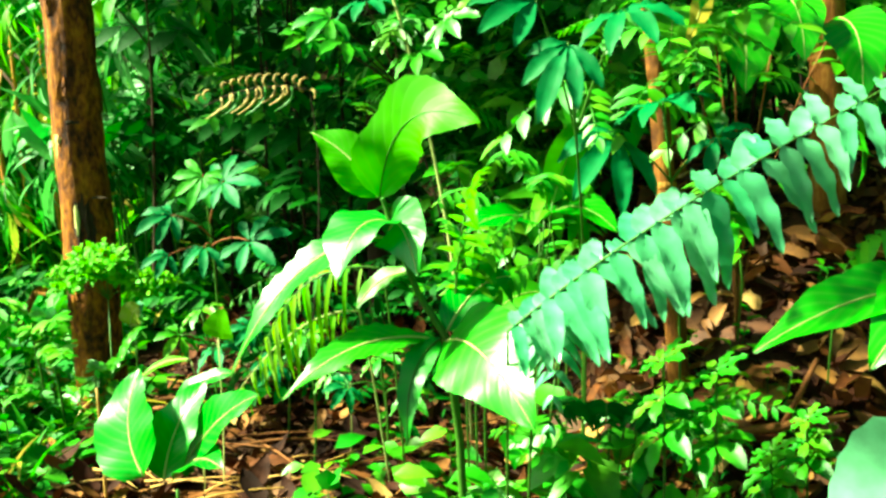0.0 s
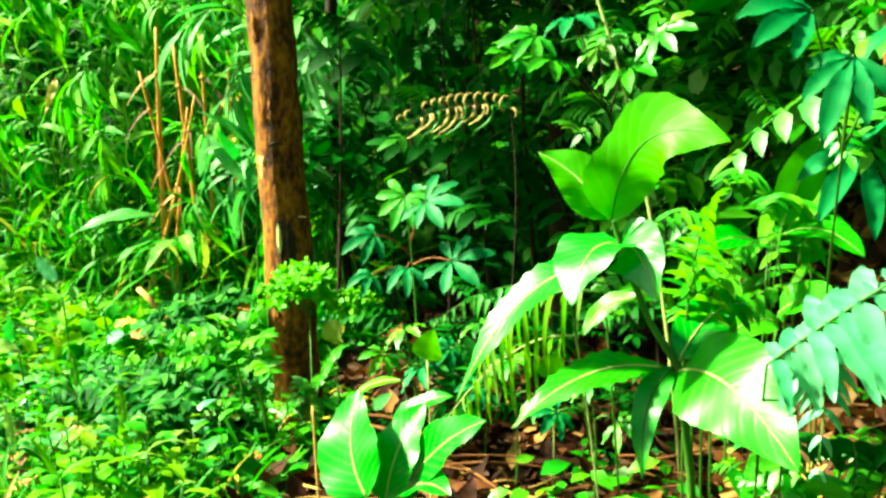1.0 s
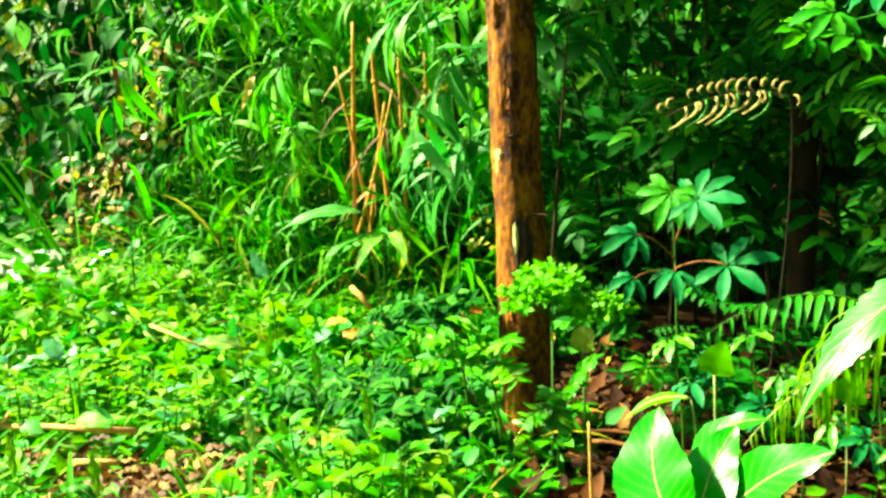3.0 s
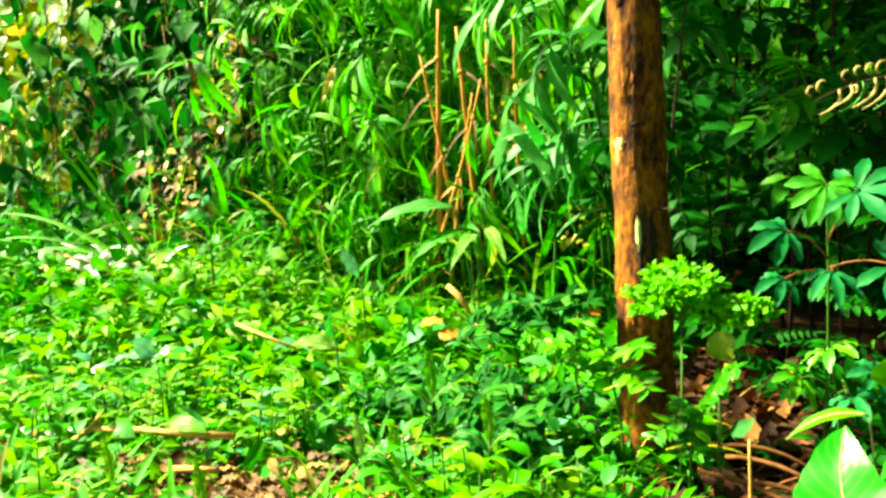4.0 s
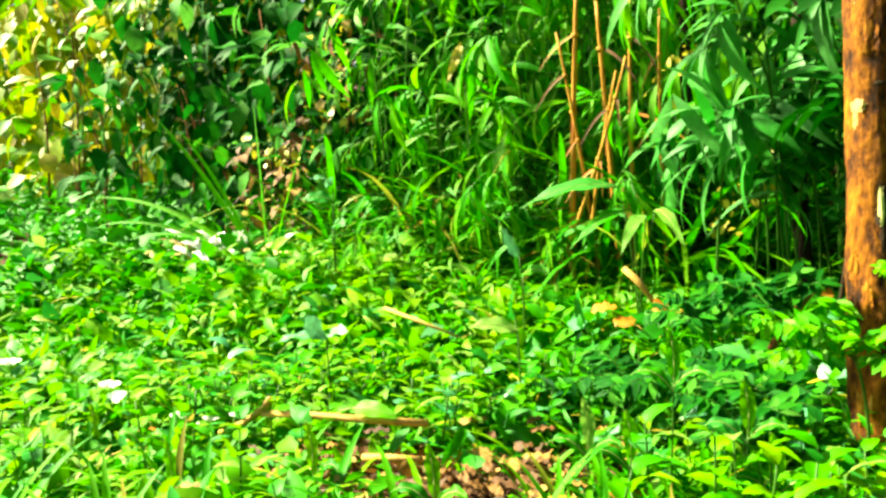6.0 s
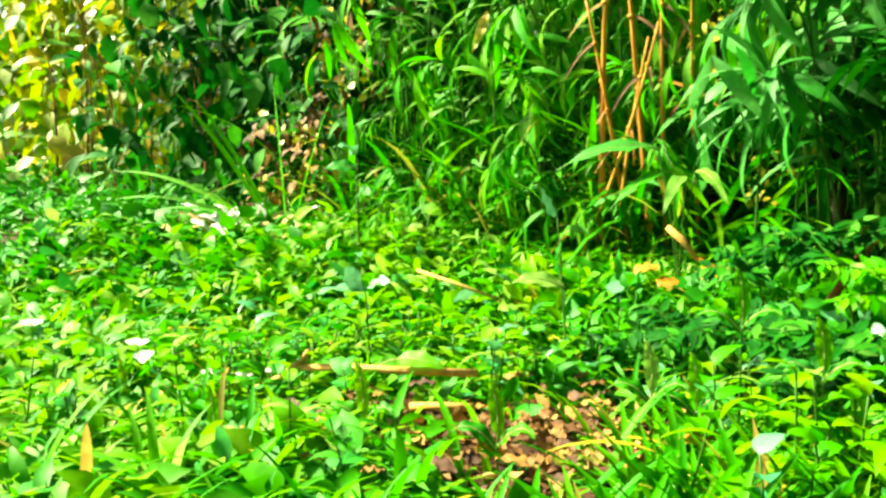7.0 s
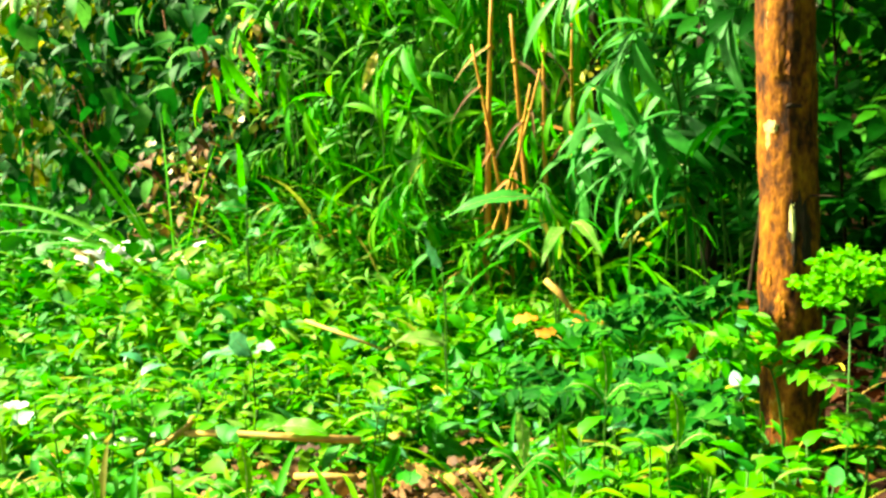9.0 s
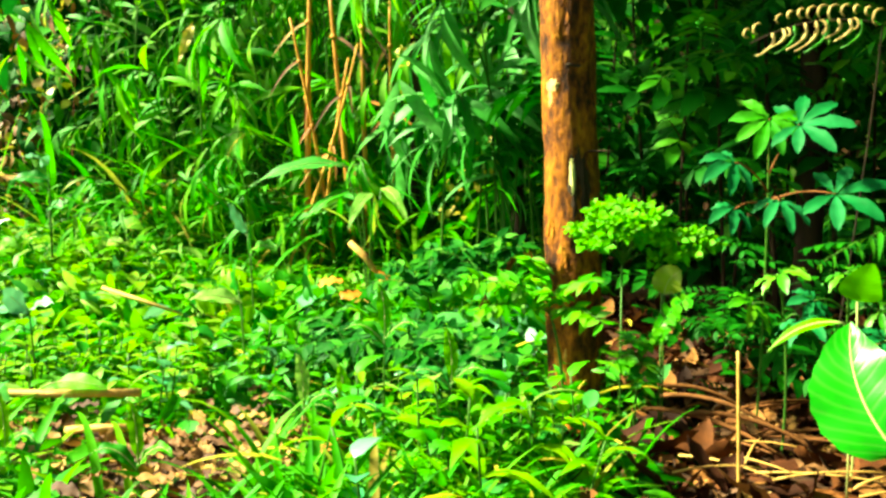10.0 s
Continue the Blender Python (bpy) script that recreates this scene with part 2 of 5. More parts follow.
def leaf_template(length, width, rows=4, cols=3, shape="ovate", fold=0.25, droop=0.6, wave=0.0):
    """A leaf along +y with its upper side towards +z."""
    u = np.linspace(0, 1, rows)
    s = np.linspace(-1, 1, cols)
    a = -droop * u
    step = length / (rows - 1)
    y = np.concatenate([[0], np.cumsum(np.cos(a[1:]) * step)])
    z = np.concatenate([[0], np.cumsum(np.sin(a[1:]) * step)])
    w = outline(shape, u) * width / 2 + 0.0006
    X = s[None] * w[:, None]
    Z = z[:, None] + np.abs(X) * fold + wave * np.sin(u[:, None] * 17 + s[None] * 2) * np.abs(s[None])
    Y = np.repeat(y[:, None], cols, 1)
    return np.stack([X, Y, Z], -1).reshape(-1, 3), grid_faces(rows, cols)


def frames_of(d, n):
    """Turns whose y lies along d and whose z lies towards n."""
    d = d / np.linalg.norm(d, axis=1, keepdims=True)
    x = np.cross(d, n)
    x /= np.maximum(np.linalg.norm(x, axis=1, keepdims=True), 1e-6)
    z = np.cross(x, d)
    return np.stack([x, d, z], -1)


class Heap:
    """Gathers many small leaves into one mesh."""

    def __init__(self):
        self.V, self.F, self.n = [], [], 0

    def add(self, template, places, turns, sizes):
        V, F = template
        W = np.einsum("nij,kj->nki", turns, V) * sizes[:, None, None] + places[:, None, :]
        self.V.append(W.reshape(-1, 3))
        self.F.append((F[None] + (self.n + np.arange(len(places)) * len(V))[:, None, None]).reshape(-1, 4))
        self.n += len(places) * len(V)

    def object(self, name, material, label, category):
        me = mesh_of(name, np.concatenate(self.V), np.concatenate(self.F), material)
        return tagged(new(name, me), label, category, kind="stuff")


def smooth01(v):
    v = np.clip(v, 0, 1)
    return v * v * (3 - 2 * v)


def ground_z(x, y):
    x, y = np.asarray(x, float), np.asarray(y, float)
    z = -0.05 + 0.17 * smooth01((y - 2.7) / 1.5) + 0.22 * smooth01((y - 4.1) / 2.2)
    z = z - 0.10 * smooth01((-x - 2.1) / 1.2) * smooth01((3.6 - y) / 0.8) * smooth01((y - 0.5) / 1.5)
    z = z + 0.12 * smooth01((-x - 3.2) / 1.0) * smooth01((y - 3.4) / 0.7)
    z = z + 0.75 * smooth01((x - 0.25) / 0.5) * smooth01((y - 2.25) / 1.1)
    z = z + 2.6 * smooth01((y - 6.2) / 5.0) * smooth01((x + 8.0) / 4.0)
    z = z + 0.018 * np.sin(5.1 * x + 1.3 * y) * np.sin(4.3 * y - 0.7 * x) + 0.009 * np.sin(13 * x + 2) * np.sin(11 * y)
    return z


def gz(x, y):
    return float(ground_z(x, y))


def bezier(a, b, c, n):
    u = np.linspace(0, 1, n)[:, None]
    a, b, c = (np.array(p, float) for p in (a, b, c))
    return (1 - u) ** 2 * a + 2 * u * (1 - u) * b + u * u * c


def tube(points, radii, sides=7):
    """A closed tapering tube along the points, as arrays."""
    P = np.asarray(points, float)
    R = np.broadcast_to(np.asarray(radii, float), len(P)) if np.ndim(radii) == 0 else np.interp(np.linspace(0, 1, len(P)), np.linspace(0, 1, len(radii)), radii)
    T = np.gradient(P, axis=0)
    T /= np.linalg.norm(T, axis=1, keepdims=True)
    ref = np.array([0.31, 0.52, 0.1]) if abs(T[0][2]) > 0.8 else np.array([0.05, 0.08, 1.0])
    X = np.cross(T, ref); X /= np.linalg.norm(X, axis=1, keepdims=True)
    Y = np.cross(T, X)
    a = np.linspace(0, 2 * np.pi, sides, endpoint=False)
    V = P[:, None] + R[:, None, None] * (np.cos(a)[None, :, None] * X[:, None] + np.sin(a)[None, :, None] * Y[:, None])
    V = np.concatenate([V[:1] * 0 + P[0], V, V[:1] * 0 + P[-1]]).reshape(-1, 3)
    n = len(P) + 2
    i = np.arange(n * sides).reshape(n, sides)
    j = np.roll(i, -1, axis=1)
    return V, np.stack([i[:-1], j[:-1], j[1:], i[1:]], -1).reshape(-1, 4)


def tube_part(name, points, radii, material, parent, label="", sides=7):
    V, F = tube(np.asarray(points, float) - np.array(parent.location if parent else (0, 0, 0)), radii, sides)
    return part(name, mesh_of(name, V, F, material), material, parent, label)


def blade(base, mid, tip, width, normal, shape="ovate", rows=15, cols=7, fold=0.15, wave=0.006, teeth=0.0, waves=9.0, curl=0.0, ragged=0.0):
    """One large leaf along a curve from base over mid to tip; the normal says which way its upper side looks."""
    C = bezier(base, mid, tip, rows)
    T = np.gradient(C, axis=0); T /= np.linalg.norm(T, axis=1, keepdims=True)
    S = np.cross(T, np.array(normal, float)); S /= np.linalg.norm(S, axis=1, keepdims=True)
    N = np.cross(S, T)
    u, s = np.linspace(0, 1, rows), np.linspace(-1, 1, cols)
    w = outline(shape, u) * width / 2
    if teeth:
        w = w * (1 + teeth * (np.arange(rows) % 2 - 0.5) * (u > 0.05))
    w = w + 0.0012
    X = s[None] * w[:, None]
    if ragged:
        X = X * (1 + ragged * np.sin(u * 11 + 0.8)[:, None] * (s < 0) + ragged * 0.6 * np.sin(u * 7 + 2.5)[:, None] * (s > 0))
    up = np.abs(X) * fold - curl * (s[None] ** 2) * w[:, None] + wave * np.sin(u[:, None] * waves * 2 + 1.7 * np.sign(s[None])) * np.abs(s[None]) ** 1.5
    V = C[:, None] + X[..., None] * S[:, None] + up[..., None] * N[:, None]
    uv = np.stack([np.repeat((s[None] + 1) / 2, rows, 0), np.repeat(u[:, None], cols, 1)], -1)
    return V.reshape(-1, 3), grid_faces(rows, cols), uv.reshape(-1, 2), C, N


def big_leaf(parent, base, mid, tip, width, normal, material, label="", rib=PALE_STEM, rib_size=0.0028, **shape):
    """A leaf part with its midrib as sub-part."""
    V, F, uv, C, N = blade(base, mid, tip, width, normal, **shape)
    o = np.array(parent.location)
    leaf = part("leaf", mesh_of("leaf", V - o, F, material, uv), material, parent, label)
    if rib:
        V2, F2 = tube(C - o + N * 0.0008, [rib_size, rib_size * 0.75, rib_size * 0.25], 5)
        part("midrib", mesh_of("midrib", V2, F2, rib), rib, leaf)
    return leaf


# ---- ground ----
def build_ground():
    gx = np.concatenate([[-600, -200, -80, -40, -20, -12], np.linspace(-8, 4, 161), [6, 9, 14, 25, 50, 120, 400, 600]])
    gy = np.concatenate([[-600, -200, -60, -20, -8, -3, -1], np.linspace(0, 8, 121), [8.5, 9.5, 11, 14, 20, 40, 90, 250, 600]])
    X, Y = np.meshgrid(gx, gy)
    Z = ground_z(X, Y)
    V = np.stack([X, Y, Z], -1).reshape(-1, 3)
    ob = new("ground", mesh_of("ground", V, grid_faces(len(gy), len(gx)), SOIL))
    return tagged(ob, "dark brown forest soil with leaf litter", "ground", kind="structure")


build_ground()


# ---- the tree ----
def trunk_axis(z):
    return np.array([-1.178 - 0.05 * z, 3.055 + 0.004 * z])


def build_tree():
    z0 = gz(-1.18, 3.055) - 0.06
    base = (*trunk_axis(z0), z0)
    tree = thing("tree", base, "slender forest tree with orange-brown flaking bark", "tree")
    n, sides = 90, 28
    zs = np.linspace(z0, 3.4, n)
    a = np.linspace(0, 2 * np.pi, sides, endpoint=False)
    V = []
    def girth(t, z):
        q = Vector((math.cos(t) * 3.2, math.sin(t) * 3.2, z * 2.2))
        w = Vector((math.cos(t) * 7, math.sin(t) * 7, z * 9))
        r = 0.083 - 0.006 * (z - z0) + 0.05 * math.exp(-(z - z0) / 0.06)
        return r * (1 + 0.05 * noise.noise(q) + 0.045 * noise.noise(w)) + 0.003 * math.floor(2.5 * noise.noise(w * 0.6 + Vector((5, 1, 2))))

    for z in zs:
        cx, cy = trunk_axis(z)
        for t in a:
            rr = girth(t, z)
            V.append((cx + rr * math.cos(t) - base[0], cy + rr * math.sin(t) - base[1], z - z0))
    i = np.arange(n * sides).reshape(n, sides)
    j = np.roll(i, -1, axis=1)
    F = np.stack([i[:-1], j[:-1], j[1:], i[1:]], -1).reshape(-1, 4)
    part("trunk", mesh_of("trunk", V, F, BARK), BARK, tree)

    def patch(name, z, turn, wide, high, material, label, lift=0.003):
        """A thin flake that follows the trunk's round."""
        bm = bmesh.new()
        rows, cols = 9, 9
        grid = []
        for r in range(rows):
            for c in range(cols):
                v, h = r / (rows - 1) * 2 - 1, c / (cols - 1) * 2 - 1
                edge = 1 + 0.6 * noise.noise(Vector((h * 3 + turn, v * 3 + z * 9, 1.0)))
                k = math.hypot(h, v)
                if k > 1:
                    h, v = h / k, v / k
                zz = z + v * high / 2 * edge
                t = radians(turn) + h * edge * wide / 2 / 0.08
                cx, cy = trunk_axis(zz)
                rad = girth(t, zz) + lift * (1 - min(1, k) ** 4)
                grid.append(bm.verts.new((cx + rad * math.cos(t) - base[0], cy + rad * math.sin(t) - base[1], zz - z0)))
        for r in range(rows - 1):
            for c in range(cols - 1):
                q = [grid[r * cols + c], grid[r * cols + c + 1], grid[(r + 1) * cols + c + 1], grid[(r + 1) * cols + c]]
                try:
                    bm.faces.new(q)
                except ValueError:
                    pass
        part(name, bm, material, tree, label)

    patch("lichen_patch", 0.882, 237, 0.050, 0.034, LICHEN, "cream lichen patch")
    patch("lichen_patch", 0.845, 231, 0.018, 0.05, LICHEN, "cream lichen patch", 0.002)
    patch("lichen_patch", 1.16, 236, 0.012, 0.06, LICHEN, "cream lichen patch", 0.002)
    patch("cut_mark", 0.632, 277, 0.016, 0.10, CUT, "fresh yellow-green cut in the bark")
    patch("bark_knot", 0.935, 286, 0.05, 0.012, DARK_BARK, "dark crack in the bark")
    patch("bark_scar", 0.60, 292, 0.06, 0.20, DARK_BARK, "dark stripped bark below a branch stub")
    for k, (z, turn) in enumerate([(0.40, 250), (0.25, 235), (1.05, 262), (0.47, 222), (1.3, 245), (0.12, 240)]):
        patch("bark_flake", z, turn, 0.03 + 0.01 * (k % 3), 0.09, BARK, "", 0.002)
    cx, cy = trunk_axis(0.70)
    tube_part("branch_stub", bezier((cx + 0.05, cy - 0.05, 0.70), (cx + 0.08, cy - 0.07, 0.705), (cx + 0.12, cy - 0.08, 0.70), 6), [0.004, 0.0025, 0.0012], DARK_BARK, tree)
    # limbs and unseen crown, placed to keep the hollow behind it in the shade
    limbs = [((0.7, 0.3, 2.3), 2.0), ((0.2, 0.6, 2.6), 2.3), ((0.6, -0.4, 2.5), 2.2), ((-0.4, 0.2, 2.4), 2.0), ((-0.9, 0.3, 2.8), 2.3), ((0.3, 0.3, 3.1), 2.6)]
    for (dx, dy, zt), zb in limbs:
        bx, by = trunk_axis(zb)
        tip = (bx + dx, by + dy, zt)
        pts = bezier((bx, by, zb), (bx + dx * 0.4, by + dy * 0.4, zt + 0.15), tip, 9)
        tube_part("limb", pts, [0.035, 0.02, 0.008], BARK, tree)
    N = 5200
    P = RNG.uniform(-1, 1, (N * 3, 3))
    P = P[(P ** 2).sum(1) < 1][:N]
    bump = 0.75 + 0.35 * np.sin(P[:, :1] * 7 + 1) * np.sin(P[:, 1:2] * 6 + 2)
    P = P * np.clip(bump, 0.4, 1.05) * np.array([0.95, 0.8, 0.5]) + np.array([-1.15, 3.38, 2.45])
    # second unseen lobe, added only to block sun from the hollow
    L = RNG.uniform(-1, 1, (5000, 3))
    L = L[(L ** 2).sum(1) < 1] * np.array([0.85, 0.8, 0.32]) + np.array([-2.0, 3.55, 2.7])
    P = np.concatenate([P, L])
    d = RNG.normal(0, 1, (len(P), 3)); d[:, 2] = -0.5 + 0.4 * d[:, 2]
    up = RNG.normal(0, 0.4, (len(P), 3)) + np.array([0, 0, 1.0])
    V, F = leaf_template(0.13, 0.06, 4, 3)
    h = Heap(); h.add((V, F), P - np.array(base), frames_of(d, up), RNG.uniform(0.7, 1.4, len(P)))
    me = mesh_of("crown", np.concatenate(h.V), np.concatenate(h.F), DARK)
    part("crown", me, DARK, tree, "unseen dense dark green leaves, placed to shade the hollow")


build_tree()


# ---- low cover of weeds and grass ----
def meadow(x, y):
    """How thickly weeds grow: dense in the clearing, sparse on the litter round the sapling and on the bare patches."""
    m = 1 - smooth01((x + 1.22 - 0.25 * np.sin(3 * y)) / 0.25) * smooth01((y - 1.2) / 0.4) * 0.93
    for cx, cy, rx, ry in ((-1.94, 2.42, 0.30, 0.50), (-1.86, 2.0, 0.18, 0.3), (-2.45, 2.34, 0.40, 0.26), (-2.1, 2.25, 0.3, 0.2), (-1.75, 3.3, 0.25, 0.12), (-3.05, 2.3, 0.2, 0.15), (-3.6, 2.35, 0.2, 0.15), (-1.45, 3.15, 0.2, 0.2), (-1.12, 2.72, 0.22, 0.28)):
        m = m * (1 - 0.86 * np.exp(-(((x - cx) / rx) ** 2 + ((y - cy) / ry) ** 2) ** 2))
    return m


def weeds(heap, count, box, heights, leaf_sizes, templates, per=7, mask=meadow, lean=0.35):
    x0, x1, y0, y1 = box
    x, y = RNG.uniform(x0, x1, count), RNG.uniform(y0, y1, count)
    keep = RNG.uniform(0, 1, count) < mask(x, y)
    x, y = x[keep], y[keep]
    n = len(x)
    patchy = 0.75 + 0.45 * np.sin(2.3 * x + 1.7 * y) * np.sin(3.1 * y - 1.1 * x + 2)
    H = RNG.uniform(*heights, n) * patchy * (0.42 + 0.58 * smooth01((y - 1.9) / 0.8))
    lx, ly = RNG.normal(0, lean, n), RNG.normal(0, lean, n)
    z = ground_z(x, y)
    turn = RNG.uniform(0, 6.28, n)
    for k in range(per):
        f = (k + 1) / per
        az = turn + k * 2.4 + RNG.normal(0, 0.3, n)
        el = RNG.uniform(-0.5, 1.0, n) * (0.6 + 0.6 * f)
        d = np.stack([np.cos(az) * np.cos(el), np.sin(az) * np.cos(el), np.sin(el)], -1)
        p = np.stack([x + lx * H * f, y + ly * H * f, z + H * f], -1)
        up = np.stack([RNG.normal(0, 0.6, n), RNG.normal(-0.15, 0.6, n), np.ones(n)], -1)
        s = RNG.uniform(*leaf_sizes, n) * (1.1 - 0.35 * f)
        pick = RNG.integers(0, len(templates), n)
        for q, T in enumerate(templates):
            sel = pick == q
            if sel.any():
                heap.add(T, p[sel], frames_of(d[sel], up[sel]), s[sel])
    V, F = tube([(0, 0, 0), (0, 0.5, 0), (0, 1, 0)], [0.006, 0.005, 0.003], 3)
    D = np.stack([lx * H, ly * H, H], -1)
    heap.add((V, F), np.stack([x, y, z - 0.01], -1), frames_of(D, np.tile([1.0, 0, 0], (n, 1))), np.linalg.norm(D, axis=1) + 0.01)


OV = leaf_template(1.0, 0.52, 4, 3, "ovate", 0.25, 0.7)
RO = leaf_template(1.0, 0.70, 4, 3, "round", 0.12, 0.4)
LA = leaf_template(1.0, 0.26, 5, 3, "lance", 0.3, 1.0)
LN = leaf_template(1, 0.15, 5, 3, "lance", 0.3, 1.0)
ST = leaf_template(1.0, 0.055, 7, 3, "strap", 0.35, 1.5)
ST2 = leaf_template(1.0, 0.08, 7, 3, "strap", 0.35, 0.8)

h = Heap()
weeds(h, 1800, (-4.6, -0.95, 1.5, 3.3), (0.05, 0.20), (0.07, 0.17), [OV, LA, LA, LN], 6)
weeds(h, 1250, (-5.6, -1.2, 3.2, 4.6), (0.06, 0.22), (0.09, 0.18), [OV, RO, OV, LA], 6)
weeds(h, 1600, (-11.0, -3.6, 4.2, 8.0), (0.1, 0.4), (0.09, 0.2), [OV, LA], 6, lambda x, y: 0 * x + 1)
weeds(h, 90, (-1.55, -1.0, 2.45, 2.97), (0.06, 0.20), (0.06, 0.13), [OV, LA, OV], 6, lambda x, y: 0 * x + 1)
weeds(h, 9500, (-8.0, 2.6, -4.0, 1.7), (0.03, 0.12), (0.07, 0.16), [OV, LA], 4, lambda x, y: np.clip(0.25 + 0.75 * smooth01((y + 2.5) / 4.0), 0, 1) * (1 - 0.6 * smooth01((x + 1.4) / 0.5) * smooth01((y - 0.9) / 0.6)))
weeds(h, 900, (-9.0, -4.4, 1.0, 4.4), (0.05, 0.2), (0.07, 0.16), [OV, LA], 5, lambda x, y: 0 * x + 1)
h.object("weed_cover", WEED, "dense low cover of fresh green broad-leaved weeds", "weeds")
h = Heap()
weeds(h, 720, (-5.2, -2.25, 1.5, 3.9), (0.07, 0.22), (0.07, 0.16), [LA, OV, LN], 6)
weeds(h, 300, (-3.9, -1.9, 1.65, 2.6), (0.06, 0.18), (0.11, 0.20), [LA, OV, LA], 5)
weeds(h, 480, (-3.65, -2.3, 3.1, 4.3), (0.08, 0.22), (0.08, 0.16), [OV, LA], 6)
weeds(h, 1400, (-5.4, -2.4, 1.5, 3.9), (0.07, 0.22), (0.08, 0.17), [LA, OV, LN], 6)
weeds(h, 330, (-3.55, -2.0, 3.7, 4.5), (0.14, 0.34), (0.08, 0.16), [OV, LA, LN], 7)
h.object("weed_cover", WEED_LIGHT, "light yellow-green weeds in the sunny clearing", "weeds")

# pale leaf colour paints the glare scattered over the weeds
h = Heap()
weeds(h, 70, (-4.4, -1.1, 2.45, 3.6), (0.10, 0.22), (0.07, 0.14), [OV, RO, LA], 4)
h.object("weed_cover", PALE, "weed leaves with bluish glare put into their pale colour", "weeds")


def blades(heap, count, box, lengths, templates, mask, upright=(0.7, 1.45), z_range=None):
    x0, x1, y0, y1 = box
    x, y = RNG.uniform(x0, x1, count), RNG.uniform(y0, y1, count)
    keep = RNG.uniform(0, 1, count) < mask(x, y)
    x, y = x[keep], y[keep]
    n = len(x)
    az, el = RNG.uniform(0, 6.28, n), RNG.uniform(*upright, n)
    d = np.stack([np.cos(az) * np.cos(el), np.sin(az) * np.cos(el), np.sin(el)], -1)
    z = ground_z(x, y) - 0.01
    if z_range:
        z = z + RNG.uniform(*z_range, n)
    up = np.stack([-np.cos(az), -np.sin(az), np.full(n, 0.4)], -1)
    pick = RNG.integers(0, len(templates), n)
    s = RNG.uniform(*lengths, n)
    for q, T in enumerate(templates):
        sel = pick == q
        if sel.any():
            heap.add(T, np.stack([x, y, z], -1)[sel], frames_of(d[sel], up[sel]), s[sel])


h = Heap()
blades(h, 2600, (-4.8, -1.0, 1.5, 3.6), (0.12, 0.30), [ST, ST2, ST2], meadow)
blades(h, 900, (-1.9, -1.1, 1.7, 2.6), (0.14, 0.26), [ST2], meadow)
blades(h, 1300, (-4.2, -1.6, 3.5, 4.4), (0.2, 0.45), [ST], meadow)
h.object("grass", GRASS, "scattered green grass blades among the weeds", "grass")
h = Heap()


def tall(x, y):
    return np.exp(-((x + 2.75) / 1.0) ** 4) + 0.12


ST3 = leaf_template(1.0, 0.024, 9, 3, "strap", 0.35, 1.9)
ST4 = leaf_template(1.0, 0.032, 9, 3, "strap", 0.35, 1.3)
ST5 = leaf_template(1.0, 0.026, 9, 3, "strap", 0.35, 2.6)
blades(h, 2500, (-4.2, -1.5, 4.45, 5.6), (0.45, 1.3), [ST3, ST4, ST5], tall, (0.85, 1.5))
blades(h, 380, (-3.6, -1.9, 3.8, 4.45), (0.3, 0.6), [ST3, ST4, ST5], tall, (0.8, 1.5))
h.object("tall_grass", GRASS, "tall arching green grass before the thicket", "grass")


h = Heap()
ARCH = leaf_template(1.0, 0.055, 9, 3, "strap", 0.4, 2.4)
blades(h, 1000, (-4.2, -1.9, 1.7, 2.9), (0.18, 0.36), [ARCH, ST], meadow, (0.8, 1.45))
blades(h, 200, (-2.0, -1.1, 1.75, 2.5), (0.16, 0.30), [ARCH], meadow, (0.8, 1.45))
h.object("grass", WEED_LIGHT, "light yellow-green arching grass blades in the clearing", "grass")


h = Heap()
blades(h, 520, (-4.8, -1.0, 1.6, 4.4), (0.08, 0.24), [leaf_template(1.0, 0.09, 6, 3, "strap", 0.5, 0.7), ST4], meadow, (-0.1, 0.5), (0.02, 0.14))
h.object("dry_grass", YELLOW_LEAF, "dry yellow straw blades lying among the weeds", "grass")


# ---- thickets behind ----
def cloud(heap, count, box, sizes, templates, fall=(-0.9, 0.3), dense=None, spread=1.0):
    x0, x1, y0, y1, z0, z1 = box
    P = np.stack([RNG.uniform(x0, x1, count), RNG.uniform(y0, y1, count), RNG.uniform(z0, z1, count)], -1)
    if dense is not None:
        P = P[RNG.uniform(0, 1, count) < dense(P[:, 0], P[:, 1], P[:, 2])]
    n = len(P)
    P[:, 2] += ground_z(P[:, 0], P[:, 1])
    az = RNG.normal(-1.57, spread * 1.4, n)
    el = RNG.uniform(*fall, n)
    d = np.stack([np.cos(az) * np.cos(el), np.sin(az) * np.cos(el), np.sin(el)], -1)
    up = np.stack([RNG.normal(0, 0.3, n), RNG.normal(-0.4, 0.3, n), np.ones(n)], -1)
    pick = RNG.integers(0, len(templates), n)
    s = RNG.uniform(*sizes, n)
    for q, T in enumerate(templates):
        sel = pick == q
        if sel.any():
            heap.add(T, P[sel], frames_of(d[sel], up[sel]), s[sel])


